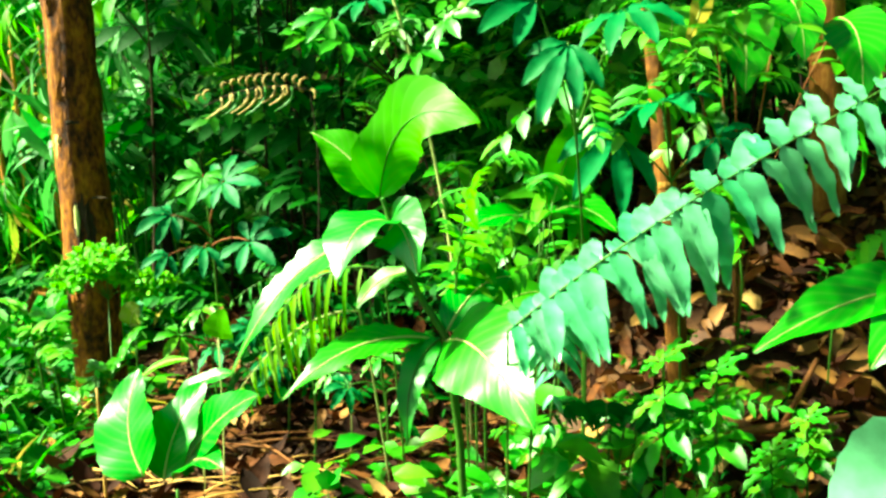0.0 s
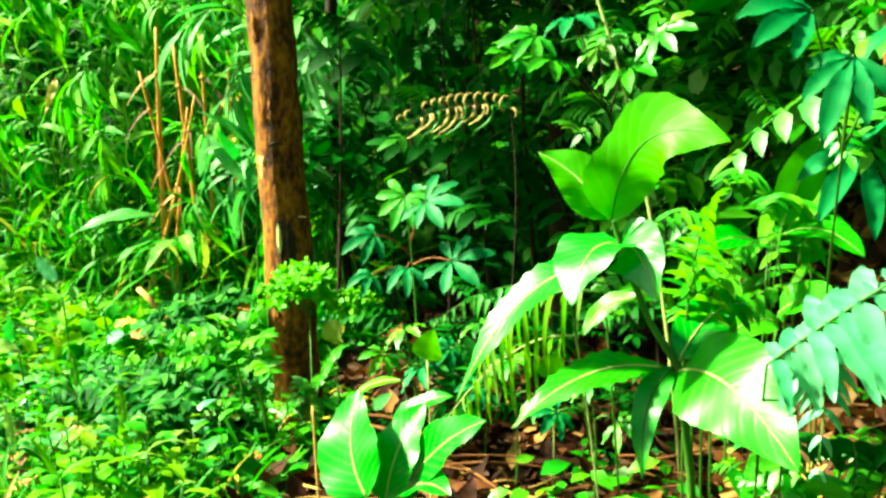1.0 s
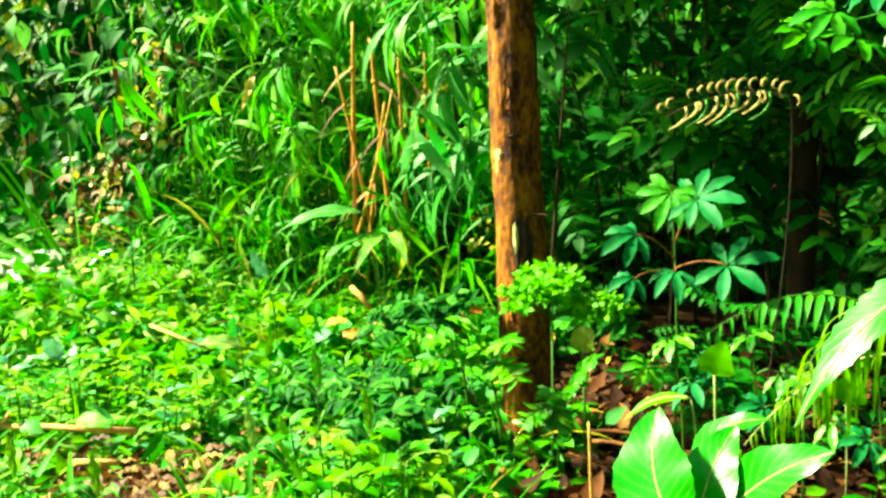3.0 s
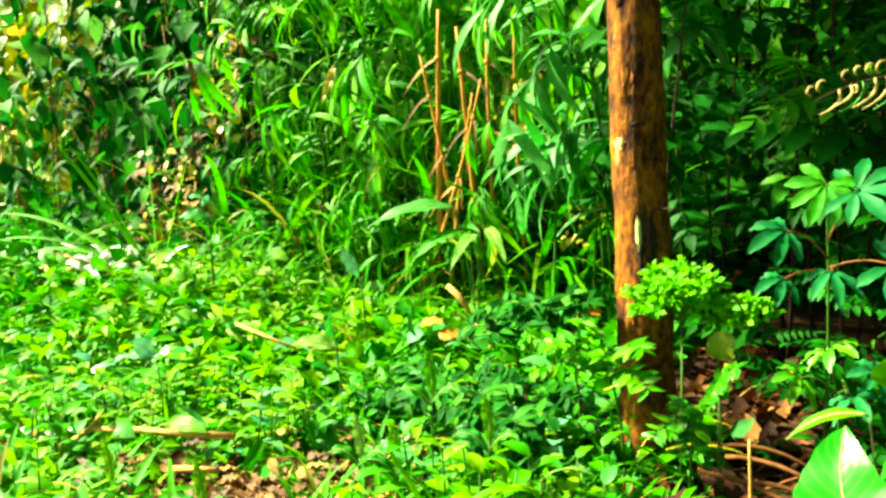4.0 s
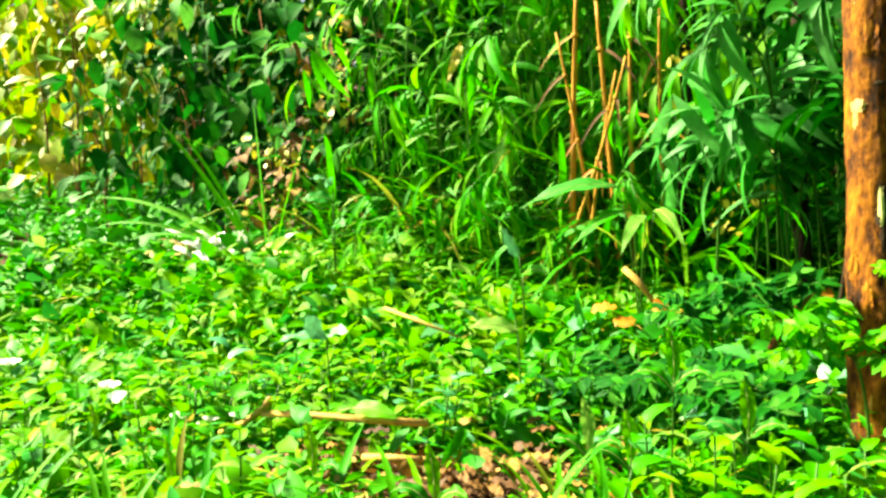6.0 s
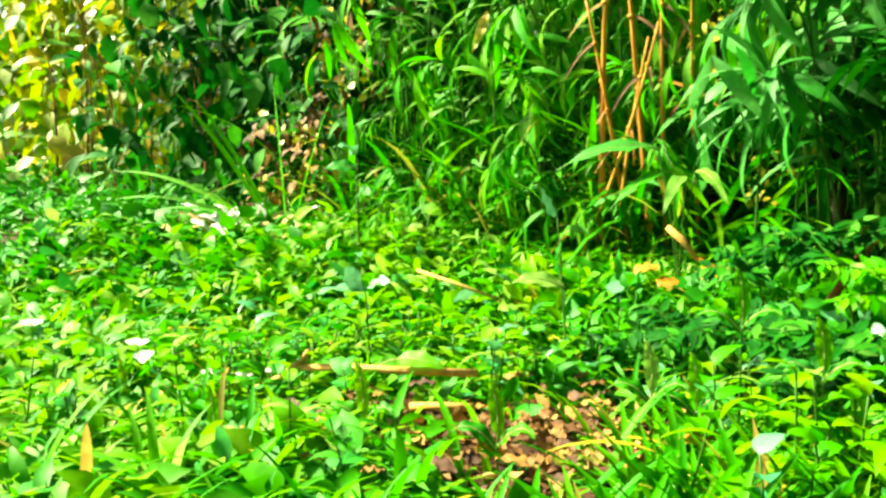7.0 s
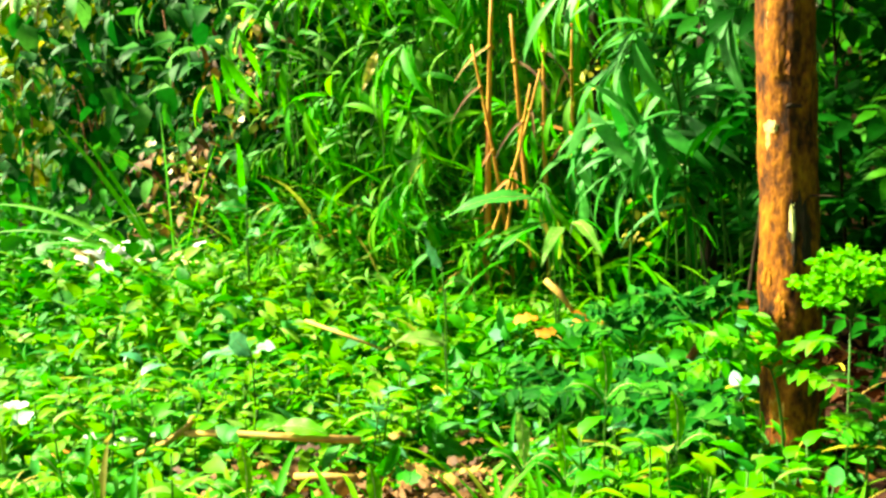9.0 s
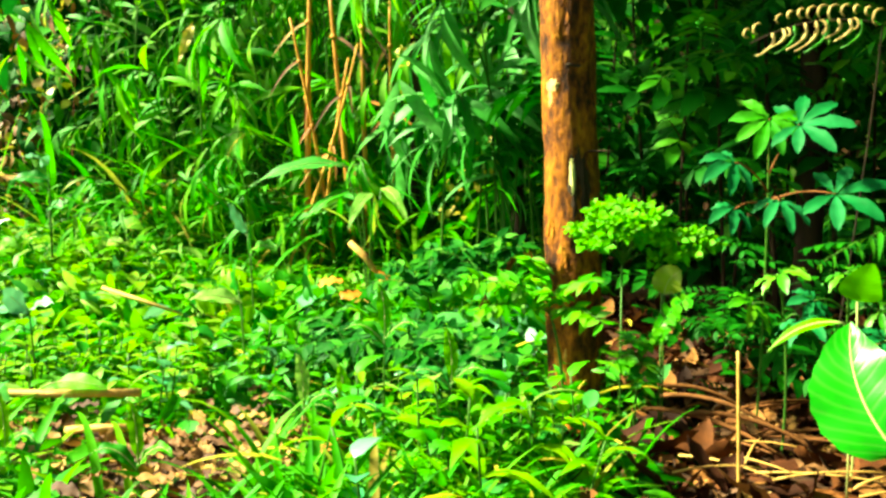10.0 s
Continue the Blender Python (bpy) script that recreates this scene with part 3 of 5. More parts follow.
def spray_template(pairs=6, leaflet=(0.30, 0.12), droop=0.7):
    """A feathered leaf one unit long: a stalk with leaflets in pairs and one at its tip."""
    V, F, n = [], [], 0
    stalk = bezier((0, 0, 0), (0, 0.55, 0.05), (0, 1.0, -0.22 * droop), 5)
    v, f = tube(stalk, [0.010, 0.004], 3)
    V.append(v); F.append(f); n += len(v)
    lv, lf = leaf_template(leaflet[0], leaflet[1], 4, 3, "ovate", 0.2, 0.5)
    for k in range(pairs):
        u = 0.2 + 0.75 * k / (pairs - 1)
        c = bezier((0, 0, 0), (0, 0.55, 0.05), (0, 1.0, -0.22 * droop), 101)[int(u * 100)]
        for side in (-1, 1):
            d = np.array([[side * 0.9, 0.42, -0.12]])
            R = frames_of(d, np.array([[0, 0, 1.0]]))[0]
            V.append(lv @ R.T * (1.15 - 0.5 * u) + c); F.append(lf + n); n += len(lv)
    V.append(lv * 0.8 + stalk[-1]); F.append(lf + n)
    return np.concatenate(V), np.concatenate(F)


def clumps(x, y, z, a=2.6, b=0.0, gap=0.15):
    return np.clip(gap + 0.75 * (np.sin(a * x + 1.3 * z + b) * np.sin(a * 0.9 * z - 0.8 * y + b) + 0.55), 0, 1)


SPRAY = spray_template()
SPRAY2 = spray_template(4, (0.42, 0.19), 1.0)
# shade of the hollow is put into the dark leaf colour
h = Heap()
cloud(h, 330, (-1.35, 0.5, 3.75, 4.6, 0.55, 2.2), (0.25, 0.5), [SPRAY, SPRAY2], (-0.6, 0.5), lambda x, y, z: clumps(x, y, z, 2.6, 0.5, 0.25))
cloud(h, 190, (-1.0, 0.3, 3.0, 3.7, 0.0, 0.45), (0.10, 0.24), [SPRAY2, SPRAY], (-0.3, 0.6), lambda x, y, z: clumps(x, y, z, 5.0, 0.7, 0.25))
h.object("undergrowth", DARK, "dark green feathered thicket leaves, shade put into their colour", "undergrowth")
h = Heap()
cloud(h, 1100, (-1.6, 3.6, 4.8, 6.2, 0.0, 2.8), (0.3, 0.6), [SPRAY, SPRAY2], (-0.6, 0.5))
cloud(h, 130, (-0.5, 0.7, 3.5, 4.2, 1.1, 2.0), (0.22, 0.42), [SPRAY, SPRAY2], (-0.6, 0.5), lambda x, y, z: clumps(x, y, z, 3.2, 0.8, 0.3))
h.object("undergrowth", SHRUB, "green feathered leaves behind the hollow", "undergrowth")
h = Heap()
cloud(h, 360, (0.1, 2.4, 3.0, 4.4, 0.5, 1.9), (0.25, 0.45), [SPRAY, SPRAY2], (-0.6, 0.5), lambda x, y, z: clumps(x, y, z, 3.0, 0.9, 0.3))
cloud(h, 220, (-0.1, 1.5, 3.1, 3.7, 0.45, 1.1), (0.14, 0.3), [SPRAY, SPRAY2], (-0.6, 0.5), lambda x, y, z: clumps(x, y, z, 3.6, 2.1, 0.3))
cloud(h, 260, (0.2, 2.0, 2.9, 3.6, 0.3, 1.0), (0.10, 0.22), [LA, OV], (-0.9, 0.6), lambda x, y, z: clumps(x, y, z, 4.0, 0.3, 0.1))
cloud(h, 160, (-0.9, 0.3, 3.6, 4.2, 0.9, 1.9), (0.2, 0.4), [SPRAY, SPRAY2], (-0.6, 0.4), lambda x, y, z: clumps(x, y, z, 3.5, 1.2, 0.2))
cloud(h, 16, (0.42, 0.70, 2.42, 2.62, 0.02, 0.3), (0.10, 0.18), [SPRAY, SPRAY2], (-0.4, 0.7))
cloud(h, 45, (0.3, 0.8, 2.38, 2.6, 0.85, 1.4), (0.14, 0.24), [SPRAY, SPRAY2], (-0.6, 0.4))
cloud(h, 110, (-0.32, 0.4, 2.95, 3.5, 1.0, 1.7), (0.14, 0.28), [SPRAY, SPRAY2], (-0.6, 0.4), lambda x, y, z: clumps(x, y, z, 4.5, 1.2, 0.35))
cloud(h, 70, (0.12, 0.55, 2.15, 2.45, 0.0, 0.26), (0.08, 0.17), [OV, LA, SPRAY2], (-0.5, 0.6))
cloud(h, 60, (-0.4, 0.1, 2.3, 2.7, 0.0, 0.14), (0.05, 0.11), [OV, RO], (-0.4, 0.6))
h.object("undergrowth", FERN_GREEN, "fresh green feathered leaves in the brighter thicket", "undergrowth")
def reeds_free(x, y, z):
    return clumps(x, y, z, 3.0, 1.0, 0.15) * (1 - 0.9 * np.exp(-((x + 2.55) / 0.32) ** 4))


LM = leaf_template(1, 0.10, 6, 3, "lance", 0.3, 1.4)
h = Heap()
cloud(h, 1500, (-4.2, -1.3, 5.3, 6.2, 0.5, 2.8), (0.2, 0.42), [LN, LM, LM], (-1.3, 0.3), lambda x, y, z: clumps(x, y, z, 2.4, 0.4, 0.2))
cloud(h, 420, (-3.6, -1.5, 4.7, 5.2, 0.7, 2.6), (0.18, 0.38), [LM], (-1.4, 0.0), reeds_free)
h.object("hanging_leaves", HANG, "long drooping green leaves of the thicket", "undergrowth")
# darker leaves at the back paint the thicket's depth shade
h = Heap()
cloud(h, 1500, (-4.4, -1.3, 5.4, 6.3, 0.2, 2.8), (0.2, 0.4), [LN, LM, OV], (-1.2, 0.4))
h.object("undergrowth", SHRUB, "leaves deep in the thicket, dark green standing in for shade", "undergrowth")


def canes(count, box, heights, reach, sizes, templates, material, label, leaves=24):
    """Arching canes that hang over to one side, with long leaves in two rows along each."""
    x0, x1, y0, y1 = box
    meshes = [mesh_of("leaf", *T, material) for T in templates]
    for k in range(count):
        x, y = RNG.uniform(x0, x1), RNG.uniform(y0, y1)
        b = np.array([x, y, gz(x, y) - 0.02])
        high = RNG.uniform(*heights)
        dx, dy = -RNG.uniform(*reach) * (1 if RNG.uniform() < 0.8 else -0.7), -RNG.uniform(0.05, 0.45)
        tip = b + np.array([dx, dy, high * RNG.uniform(0.55, 0.95)])
        C = bezier(b, b + np.array([0.15 * dx, 0.1 * dy, high * 1.2]), tip, 40)
        cane = thing("cane", b, label, "cane", "canes of the thicket")
        tube_part("stem", C[::4], [0.006, 0.004, 0.0015], STEM, cane, sides=5)
        T = np.gradient(C, axis=0); T /= np.linalg.norm(T, axis=1, keepdims=True)
        i = RNG.integers(10, 40, leaves)
        side = np.cross(T[i], (0.1, -1.0, 0.2)) * RNG.choice([-1, 1], leaves)[:, None]
        d = T[i] * 0.6 + side * 0.55 + RNG.normal(0, 0.22, (leaves, 3))
        d[:, 2] -= RNG.uniform(0.0, 0.9, leaves)
        up = np.stack([RNG.normal(-0.3, 0.4, leaves), RNG.normal(-0.6, 0.3, leaves), np.full(leaves, 0.8)], -1)
        R = frames_of(d, up)
        for j in range(leaves):
            leaf = part("leaf", meshes[RNG.integers(0, len(meshes))], material, cane)
            size = RNG.uniform(*sizes)
            leaf.matrix_basis = Matrix([[*R[j][q], (C[i[j]] - b)[q]] for q in range(3)] + [[0, 0, 0, 1]]) @ Matrix.Diagonal((size, size, size, 1))


LW = leaf_template(1, 0.13, 6, 3, "lance", 0.3, 1.1)
canes(58, (-3.8, -1.7, 4.55, 5.15), (0.9, 2.4), (0.15, 0.9), (0.18, 0.38), [LM, LW, LN], HANG, "arching green cane with long drooping leaves")
canes(20, (-3.3, -1.9, 4.2, 4.6), (0.45, 0.9), (0.1, 0.5), (0.14, 0.30), [LM, LW], GRASS, "low arching grass cane before the thicket", 16)
LB = leaf_template(1, 0.17, 7, 3, "lance", 0.25, 1.0)
canes(10, (-1.8, -1.25, 3.95, 4.35), (0.9, 1.7), (0.2, 0.6), (0.20, 0.36), [LB, LW], GREY_GREEN, "greyish green cane with broad drooping leaves", 20)
h = Heap()



def dry_gap(x, y, z):
    """The shrubs leave room round two withered patches."""
    g = 1 - np.exp(-(((x + 4.45) / 0.36) ** 2 + ((z - 0.38) / 0.40) ** 2) ** 2) - np.exp(-(((x + 4.05) / 0.28) ** 2 + ((z - 1.05) / 0.34) ** 2) ** 2)
    return np.clip(g, 0, 1)


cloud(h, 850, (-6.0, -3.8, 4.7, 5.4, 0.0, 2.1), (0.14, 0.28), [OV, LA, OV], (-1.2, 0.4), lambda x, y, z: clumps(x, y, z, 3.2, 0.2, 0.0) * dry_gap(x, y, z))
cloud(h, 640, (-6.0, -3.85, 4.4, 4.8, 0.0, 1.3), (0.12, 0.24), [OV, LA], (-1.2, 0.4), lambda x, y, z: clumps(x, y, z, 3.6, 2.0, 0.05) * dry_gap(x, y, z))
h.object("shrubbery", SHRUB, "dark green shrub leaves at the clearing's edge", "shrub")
# dark leaves behind the shrubs paint the shade of their gaps
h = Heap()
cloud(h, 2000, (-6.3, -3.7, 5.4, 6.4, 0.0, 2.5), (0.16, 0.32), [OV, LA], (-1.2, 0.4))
h.object("shrubbery", DARK, "dark leaves deep in the shrubs, shade put into their colour", "shrub")
# far foliage whose yellow paints the sunlight behind the clearing
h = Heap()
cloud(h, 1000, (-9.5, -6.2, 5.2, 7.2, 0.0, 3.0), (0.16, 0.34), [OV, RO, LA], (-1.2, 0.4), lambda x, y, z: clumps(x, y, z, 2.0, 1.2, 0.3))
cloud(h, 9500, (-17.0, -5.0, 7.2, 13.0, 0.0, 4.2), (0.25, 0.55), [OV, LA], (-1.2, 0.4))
h.object("sunny_foliage", SUN_TONED, "yellow-green foliage beyond the clearing, sunlight put into its colour", "foliage")
h = Heap()
cloud(h, 70, (-4.6, -4.1, 4.4, 4.8, 0.1, 0.75), (0.03, 0.07), [OV, RO], (-1.3, 0.3), lambda x, y, z: clumps(x, y, z, 5.0, 0.5, 0.2))
cloud(h, 70, (-4.2, -3.85, 4.4, 4.8, 0.75, 1.4), (0.03, 0.08), [OV, RO], (-1.3, 0.3), lambda x, y, z: clumps(x, y, z, 5.0, 2.5, 0.2))
# these yellow clusters stand in for bright background glinting through gaps
cloud(h, 26, (-1.86, -1.68, 4.2, 4.4, 0.36, 0.60), (0.025, 0.05), [OV, RO], (-1.3, 0.3))
cloud(h, 20, (-2.1, -1.92, 4.1, 4.3, 0.85, 1.15), (0.025, 0.05), [OV, RO], (-1.3, 0.3))
cloud(h, 20, (-1.66, -1.53, 4.0, 4.2, 0.55, 0.78), (0.02, 0.045), [OV, RO], (-1.3, 0.3))
h.object("withered_leaves", YELLOW_LEAF, "yellow leaves in the shrubs, withered patches and stand-ins for bright gaps", "dry leaves")
h = Heap()
cloud(h, 200, (-4.7, -4.1, 4.45, 4.9, 0.0, 0.7), (0.05, 0.13), [OV, LA], (-1.4, 0.2))
cloud(h, 70, (-4.3, -3.8, 4.5, 4.9, 0.7, 1.4), (0.05, 0.12), [OV, LA], (-1.4, 0.2))
h.object("withered_leaves", TAN_LEAF, "withered brown leaves hanging in the shrubs", "dry leaves")
# foliage wall out of view, added to cut sky light from the right
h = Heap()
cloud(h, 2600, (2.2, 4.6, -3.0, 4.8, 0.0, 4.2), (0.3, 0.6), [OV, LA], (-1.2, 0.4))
h.object("undergrowth", DARK, "unseen dark foliage, added to block sky light from the right", "undergrowth")
h = Heap()
cloud(h, 6500, (-5.5, 6.0, 6.4, 10.0, 0.0, 3.0), (0.2, 0.4), [OV, LA], (-1.2, 0.4))
h.object("far_foliage", HANG, "distant green foliage behind the thicket", "foliage")


# ---- stems of the thickets ----
def thicket_stems(count, box, heights, material, label):
    x0, x1, y0, y1 = box
    for k in range(count):
        x, y = RNG.uniform(x0, x1), RNG.uniform(y0, y1)
        top = np.array([x + RNG.normal(0, 0.2), y + RNG.normal(-0.1, 0.15), gz(x, y) + RNG.uniform(*heights)])
        pts = bezier((x, y, gz(x, y) - 0.02), (x + RNG.normal(0, 0.08), y, top[2] * 0.6), top, 8)
        plant = thing("thicket_stem", (x, y, gz(x, y)), label, "stem", "stems of the thicket")
        tube_part("stem", pts, [RNG.uniform(0.006, 0.014), 0.003], material, plant, sides=5)
        for q in (3, 5, 6):
            e = pts[q] + np.array([RNG.normal(0, 0.16), RNG.normal(-0.05, 0.1), RNG.uniform(0.05, 0.22)])
            tube_part("twig", bezier(pts[q], (pts[q] + e) / 2 + np.array([0, 0, 0.03]), e, 4), [0.004, 0.0015], material, plant, sides=4)


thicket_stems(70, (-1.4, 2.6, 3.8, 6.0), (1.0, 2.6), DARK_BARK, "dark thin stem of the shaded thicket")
thicket_stems(26, (-7.5, -3.7, 5.0, 6.4), (0.8, 2.4), TWIG, "brown thin stem among the shrubs")
thicket_stems(50, (-4.0, -1.4, 5.2, 6.2), (1.5, 2.8), STEM, "bare green cane in the drooping thicket")


# ---- leaf litter ----
def litter(x, y):
    m = smooth01((x + 1.25) / 0.2) * smooth01((y - 1.2) / 0.4) * (1 - smooth01((y - 4.2) / 0.8))
    for cx, cy, rx, ry in ((-1.94, 2.45, 0.26, 0.46), (-1.86, 1.95, 0.22, 0.35), (-2.48, 2.45, 0.3, 0.26), (-1.5, 3.2, 0.3, 0.25), (-3.6, 2.35, 0.2, 0.15)):
        m = m + np.exp(-(((x - cx) / rx) ** 2 + ((y - cy) / ry) ** 2) ** 2)
    return np.clip(m + 0.08, 0, 1)


def build_litter(patches, material, label):
    heap = Heap()
    DL = [leaf_template(1.0, 0.45, 5, 3, "ovate", 0.5, -0.7, 0.05), leaf_template(1.0, 0.30, 5, 3, "lance", 0.7, 1.1, 0.04), leaf_template(1.0, 0.6, 5, 5, "round", -0.4, 0.9, 0.07)]
    for count, box, sizes in patches:
        x, y = RNG.uniform(box[0], box[1], count), RNG.uniform(box[2], box[3], count)
        keep = RNG.uniform(0, 1, count) < litter(x, y)
        x, y = x[keep], y[keep]
        n = len(x)
        az = RNG.uniform(0, 6.28, n)
        d = np.stack([np.cos(az), np.sin(az), RNG.normal(0.1, 0.22, n)], -1)
        up = np.stack([RNG.normal(0, 0.35, n), RNG.normal(0, 0.35, n), np.ones(n)], -1)
        P = np.stack([x, y, ground_z(x, y) + RNG.uniform(0.004, 0.035, n)], -1)
        pick = RNG.integers(0, 3, n)
        s = RNG.uniform(*sizes, n)
        for q in range(3):
            sel = pick == q
            heap.add(DL[q], P[sel], frames_of(d[sel], up[sel]), s[sel])
    heap.object("leaf_litter", material, label, "leaf litter")


build_litter([(5200, (-1.4, 1.9, 1.7, 4.2), (0.05, 0.14))], DRY_LEAF, "thick litter of brown dead leaves")
build_litter([(300, (-1.2, 0.3, 1.9, 3.6), (0.05, 0.12)), (1500, (0.3, 1.9, 1.9, 3.7), (0.06, 0.15)), (3000, (-2.9, -1.2, 1.8, 3.6), (0.03, 0.085)), (1100, (-5, -1, 1.5, 4.2), (0.03, 0.09))], TAN_LEAF, "scattered litter of tan and golden dead leaves")


def dead_leaf(x, y, lift, length, width, az, material=DRY_LEAF, label="curled brown dead leaf on the litter", tilt=0.15, category="dead leaf"):
    z = gz(x, y) + lift
    d = np.array([math.cos(az), math.sin(az), tilt])
    b = np.array([x, y, z]); t = b + d * length
    m = (b + t) / 2 + np.array([0, 0, length * 0.18])
    V, F, uv, C, N = blade(b, m, t, width, (RNG.normal(0, 0.4), -0.3, 1), rows=9, cols=5, fold=0.35, wave=0.006, curl=0.3)
    ob = tagged(new("dead_leaf", mesh_of("dead_leaf", V - b, F, material, uv)), label, category, "dead leaves")
    ob.location = b
    return ob


for k in range(46):
    x, y = RNG.uniform(-1.0, 1.2), RNG.uniform(2.3, 3.4)
    dead_leaf(x, y, 0.03, RNG.uniform(0.08, 0.17), RNG.uniform(0.04, 0.09), RNG.uniform(0, 6.28))
for k in range(105):
    x, y = (-1.93, -2.45)[k % 4 == 3] + RNG.normal(0, 0.13), (2.35 if k % 3 else 2.05) + RNG.normal(0, 0.17)
    dead_leaf(x, y, RNG.uniform(0.03, 0.10), RNG.uniform(0.04, 0.09), RNG.uniform(0.014, 0.028), RNG.uniform(0, 6.28), TAN_LEAF, label="curled tan dead leaf lying between the weeds")
for x, y, lift, l, w, az in ((-1.85, 3.28, 0.26, 0.12, 0.08, 0.3), (-1.79, 3.26, 0.28, 0.10, 0.07, 2.0), (-2.05, 3.30, 0.27, 0.09, 0.06, 0.1), (-1.95, 3.26, 0.24, 0.09, 0.06, 1.1), (-1.72, 2.35, 0.06, 0.14, 0.04, 0.4), (-1.30, 2.95, 0.45, 0.06, 0.04, 2.8), (-3.05, 2.25, 0.1, 0.12, 0.03, 1.4), (-1.15, 2.65, 0.05, 0.08, 0.05, 2.0)):
    dead_leaf(x, y, lift, l, w, az, ORANGE_LEAF, "orange fallen leaf caught among the weeds")
dead_leaf(0.06, 2.33, 0.52, 0.07, 0.018, 1.5, ORANGE_LEAF, "small orange leaf hanging beside the sapling", -0.9)
for x, y, l, w, az in ((0.62, 2.75, 0.26, 0.16, 0.2), (0.92, 2.85, 0.2, 0.12, 2.2), (0.75, 2.6, 0.22, 0.12, 1.0), (1.0, 2.7, 0.2, 0.12, 0.4), (0.62, 2.98, 0.2, 0.1, 2.6), (0.86, 3.0, 0.22, 0.12, 1.4), (1.1, 2.95, 0.2, 0.11, 2.9), (0.72, 3.1, 0.18, 0.1, 0.6), (0.95, 2.55, 0.16, 0.1, 2.0)):
    dead_leaf(x, y, 0.05, l, w, az, TAN_LEAF, "large tan dead leaf on the bank behind the fern", 0.3)


# ---- plants ----
def whorl(plant, centre, out, size, count, material=PALMATE, fan=2.0, sag=0.35, petiole_from=None, petiole=TWIG, width=0.3, face=(0.05, -0.75, 0.6)):
    """A hand-shaped leaf: leaflets that spread from one point."""
    c = np.array(centre, float)
    o = np.array(plant.location)
    if petiole_from is not None:
        p0 = np.array(petiole_from, float)
        stalk = tube_part("petiole", bezier(p0, (p0 + c) / 2 + np.array([0, 0, 0.03]), c, 8), [0.0028, 0.0018], petiole, plant)
    else:
        stalk = part("petiole", mesh_of("petiole", *tube([c - o, c - o + np.array([0, 0, -0.02]), c - o + np.array([0, 0, -0.04])], [0.003, 0.003], 5), petiole), petiole, plant)
    out = np.array(out, float); out /= np.linalg.norm(out)
    up = np.array(face, float); up -= out * (up @ out); up /= np.linalg.norm(up)
    side = np.cross(out, up)
    for k in range(count):
        a = (k / (count - 1) - 0.5) * 2 * fan if count > 1 else 0
        l = size * (1 - 0.28 * abs(a) / max(fan, 0.1)) * RNG.uniform(0.9, 1.1)
        d = out * math.cos(a) + side * math.sin(a)
        tip = c + d * l + np.array([0, 0, -sag * l])
        mid = c + d * l * 0.55 + up * l * 0.12
        V, F, uv, C, N = blade(c + d * 0.004, mid, tip, l * width, up, "obovate", 9, 5, 0.25, 0.003)
        part("leaflet", mesh_of("leaflet", V - o, F, material, uv), material, stalk)


def sapling():
    x, y = 0.065, 2.26
    s = thing("broadleaf_sapling", (x, y, gz(x, y)), "young sapling with large glossy green leaves", "sapling")
    stem = [(x, y, gz(x, y) - 0.02), (0.055, 2.24, 0.2), (0.029, 2.22, 0.43), (-0.027, 2.22, 0.52), (-0.072, 2.21, 0.635), (-0.10, 2.19, 0.735)]
    pts = np.array([np.interp(np.linspace(0, 5, 26), range(6), [q[i] for q in stem]) for i in range(3)]).T
    tube_part("stem", pts, [0.010, 0.008, 0.005], STEM, s)
    big_leaf(s, (-0.10, 2.17, 0.728), (-0.067, 2.12, 0.965), (0.118, 2.04, 0.873), 0.158, (0.1, -1, 0.35), YOUNG, "backlit yellow-green young leaf", teeth=0.05, wave=0.008, rows=27, fold=0.1, ragged=0.22, rib=STEM, rib_size=0.0016)
    big_leaf(s, (-0.105, 2.18, 0.73), (-0.15, 2.19, 0.82), (-0.247, 2.2, 0.866), 0.105, (-0.25, -0.75, 0.55), YOUNG, "half-folded yellow-green young leaf", wave=0.004, fold=0.5)
    big_leaf(s, (-0.082, 2.2, 0.675), (-0.15, 2.12, 0.71), (-0.165, 2.05, 0.575), 0.165, (-0.45, -0.75, 0.5), GLOSSY, wave=0.006)
    big_leaf(s, (-0.085, 2.2, 0.66), (-0.05, 2.12, 0.72), (-0.01, 2.08, 0.58), 0.125, (-0.45, -0.75, 0.5), GLOSSY, wave=0.006)
    big_leaf(s, (0.032, 2.2, 0.424), (0.11, 2.0, 0.50), (0.217, 1.885, 0.335), 0.20, (-0.38, -0.7, 0.6), SAPLING, "large glossy leaf with a pale midrib", wave=0.006, ragged=0.03, teeth=0.03, rows=23, curl=0.12)
    big_leaf(s, (-0.10, 2.2, 0.645), (-0.29, 2.14, 0.64), (-0.405, 2.1, 0.365), 0.095, (-0.35, -0.6, 0.7), SAPLING, "long arching leaf with toothed edges", teeth=0.15, rows=27, shape="lance", wave=0.004, rib_size=0.0035)
    big_leaf(s, (0.0, 2.2, 0.43), (-0.15, 2.1, 0.475), (-0.28, 2.04, 0.335), 0.085, (-0.2, -0.65, 0.7), SAPLING, "", teeth=0.2, rows=23, shape="lance", wave=0.004)
    big_leaf(s, (0.02, 2.2, 0.43), (-0.05, 2.1, 0.40), (-0.035, 2.08, 0.24), 0.06, (-0.2, -0.9, 0.4), FERN_GREEN, "", wave=0.005, rib=STEM)
    big_leaf(s, (0.03, 2.22, 0.44), (0.09, 2.28, 0.56), (0.17, 2.3, 0.55), 0.10, (0.1, -0.6, 0.8), SAPLING, "", wave=0.005)
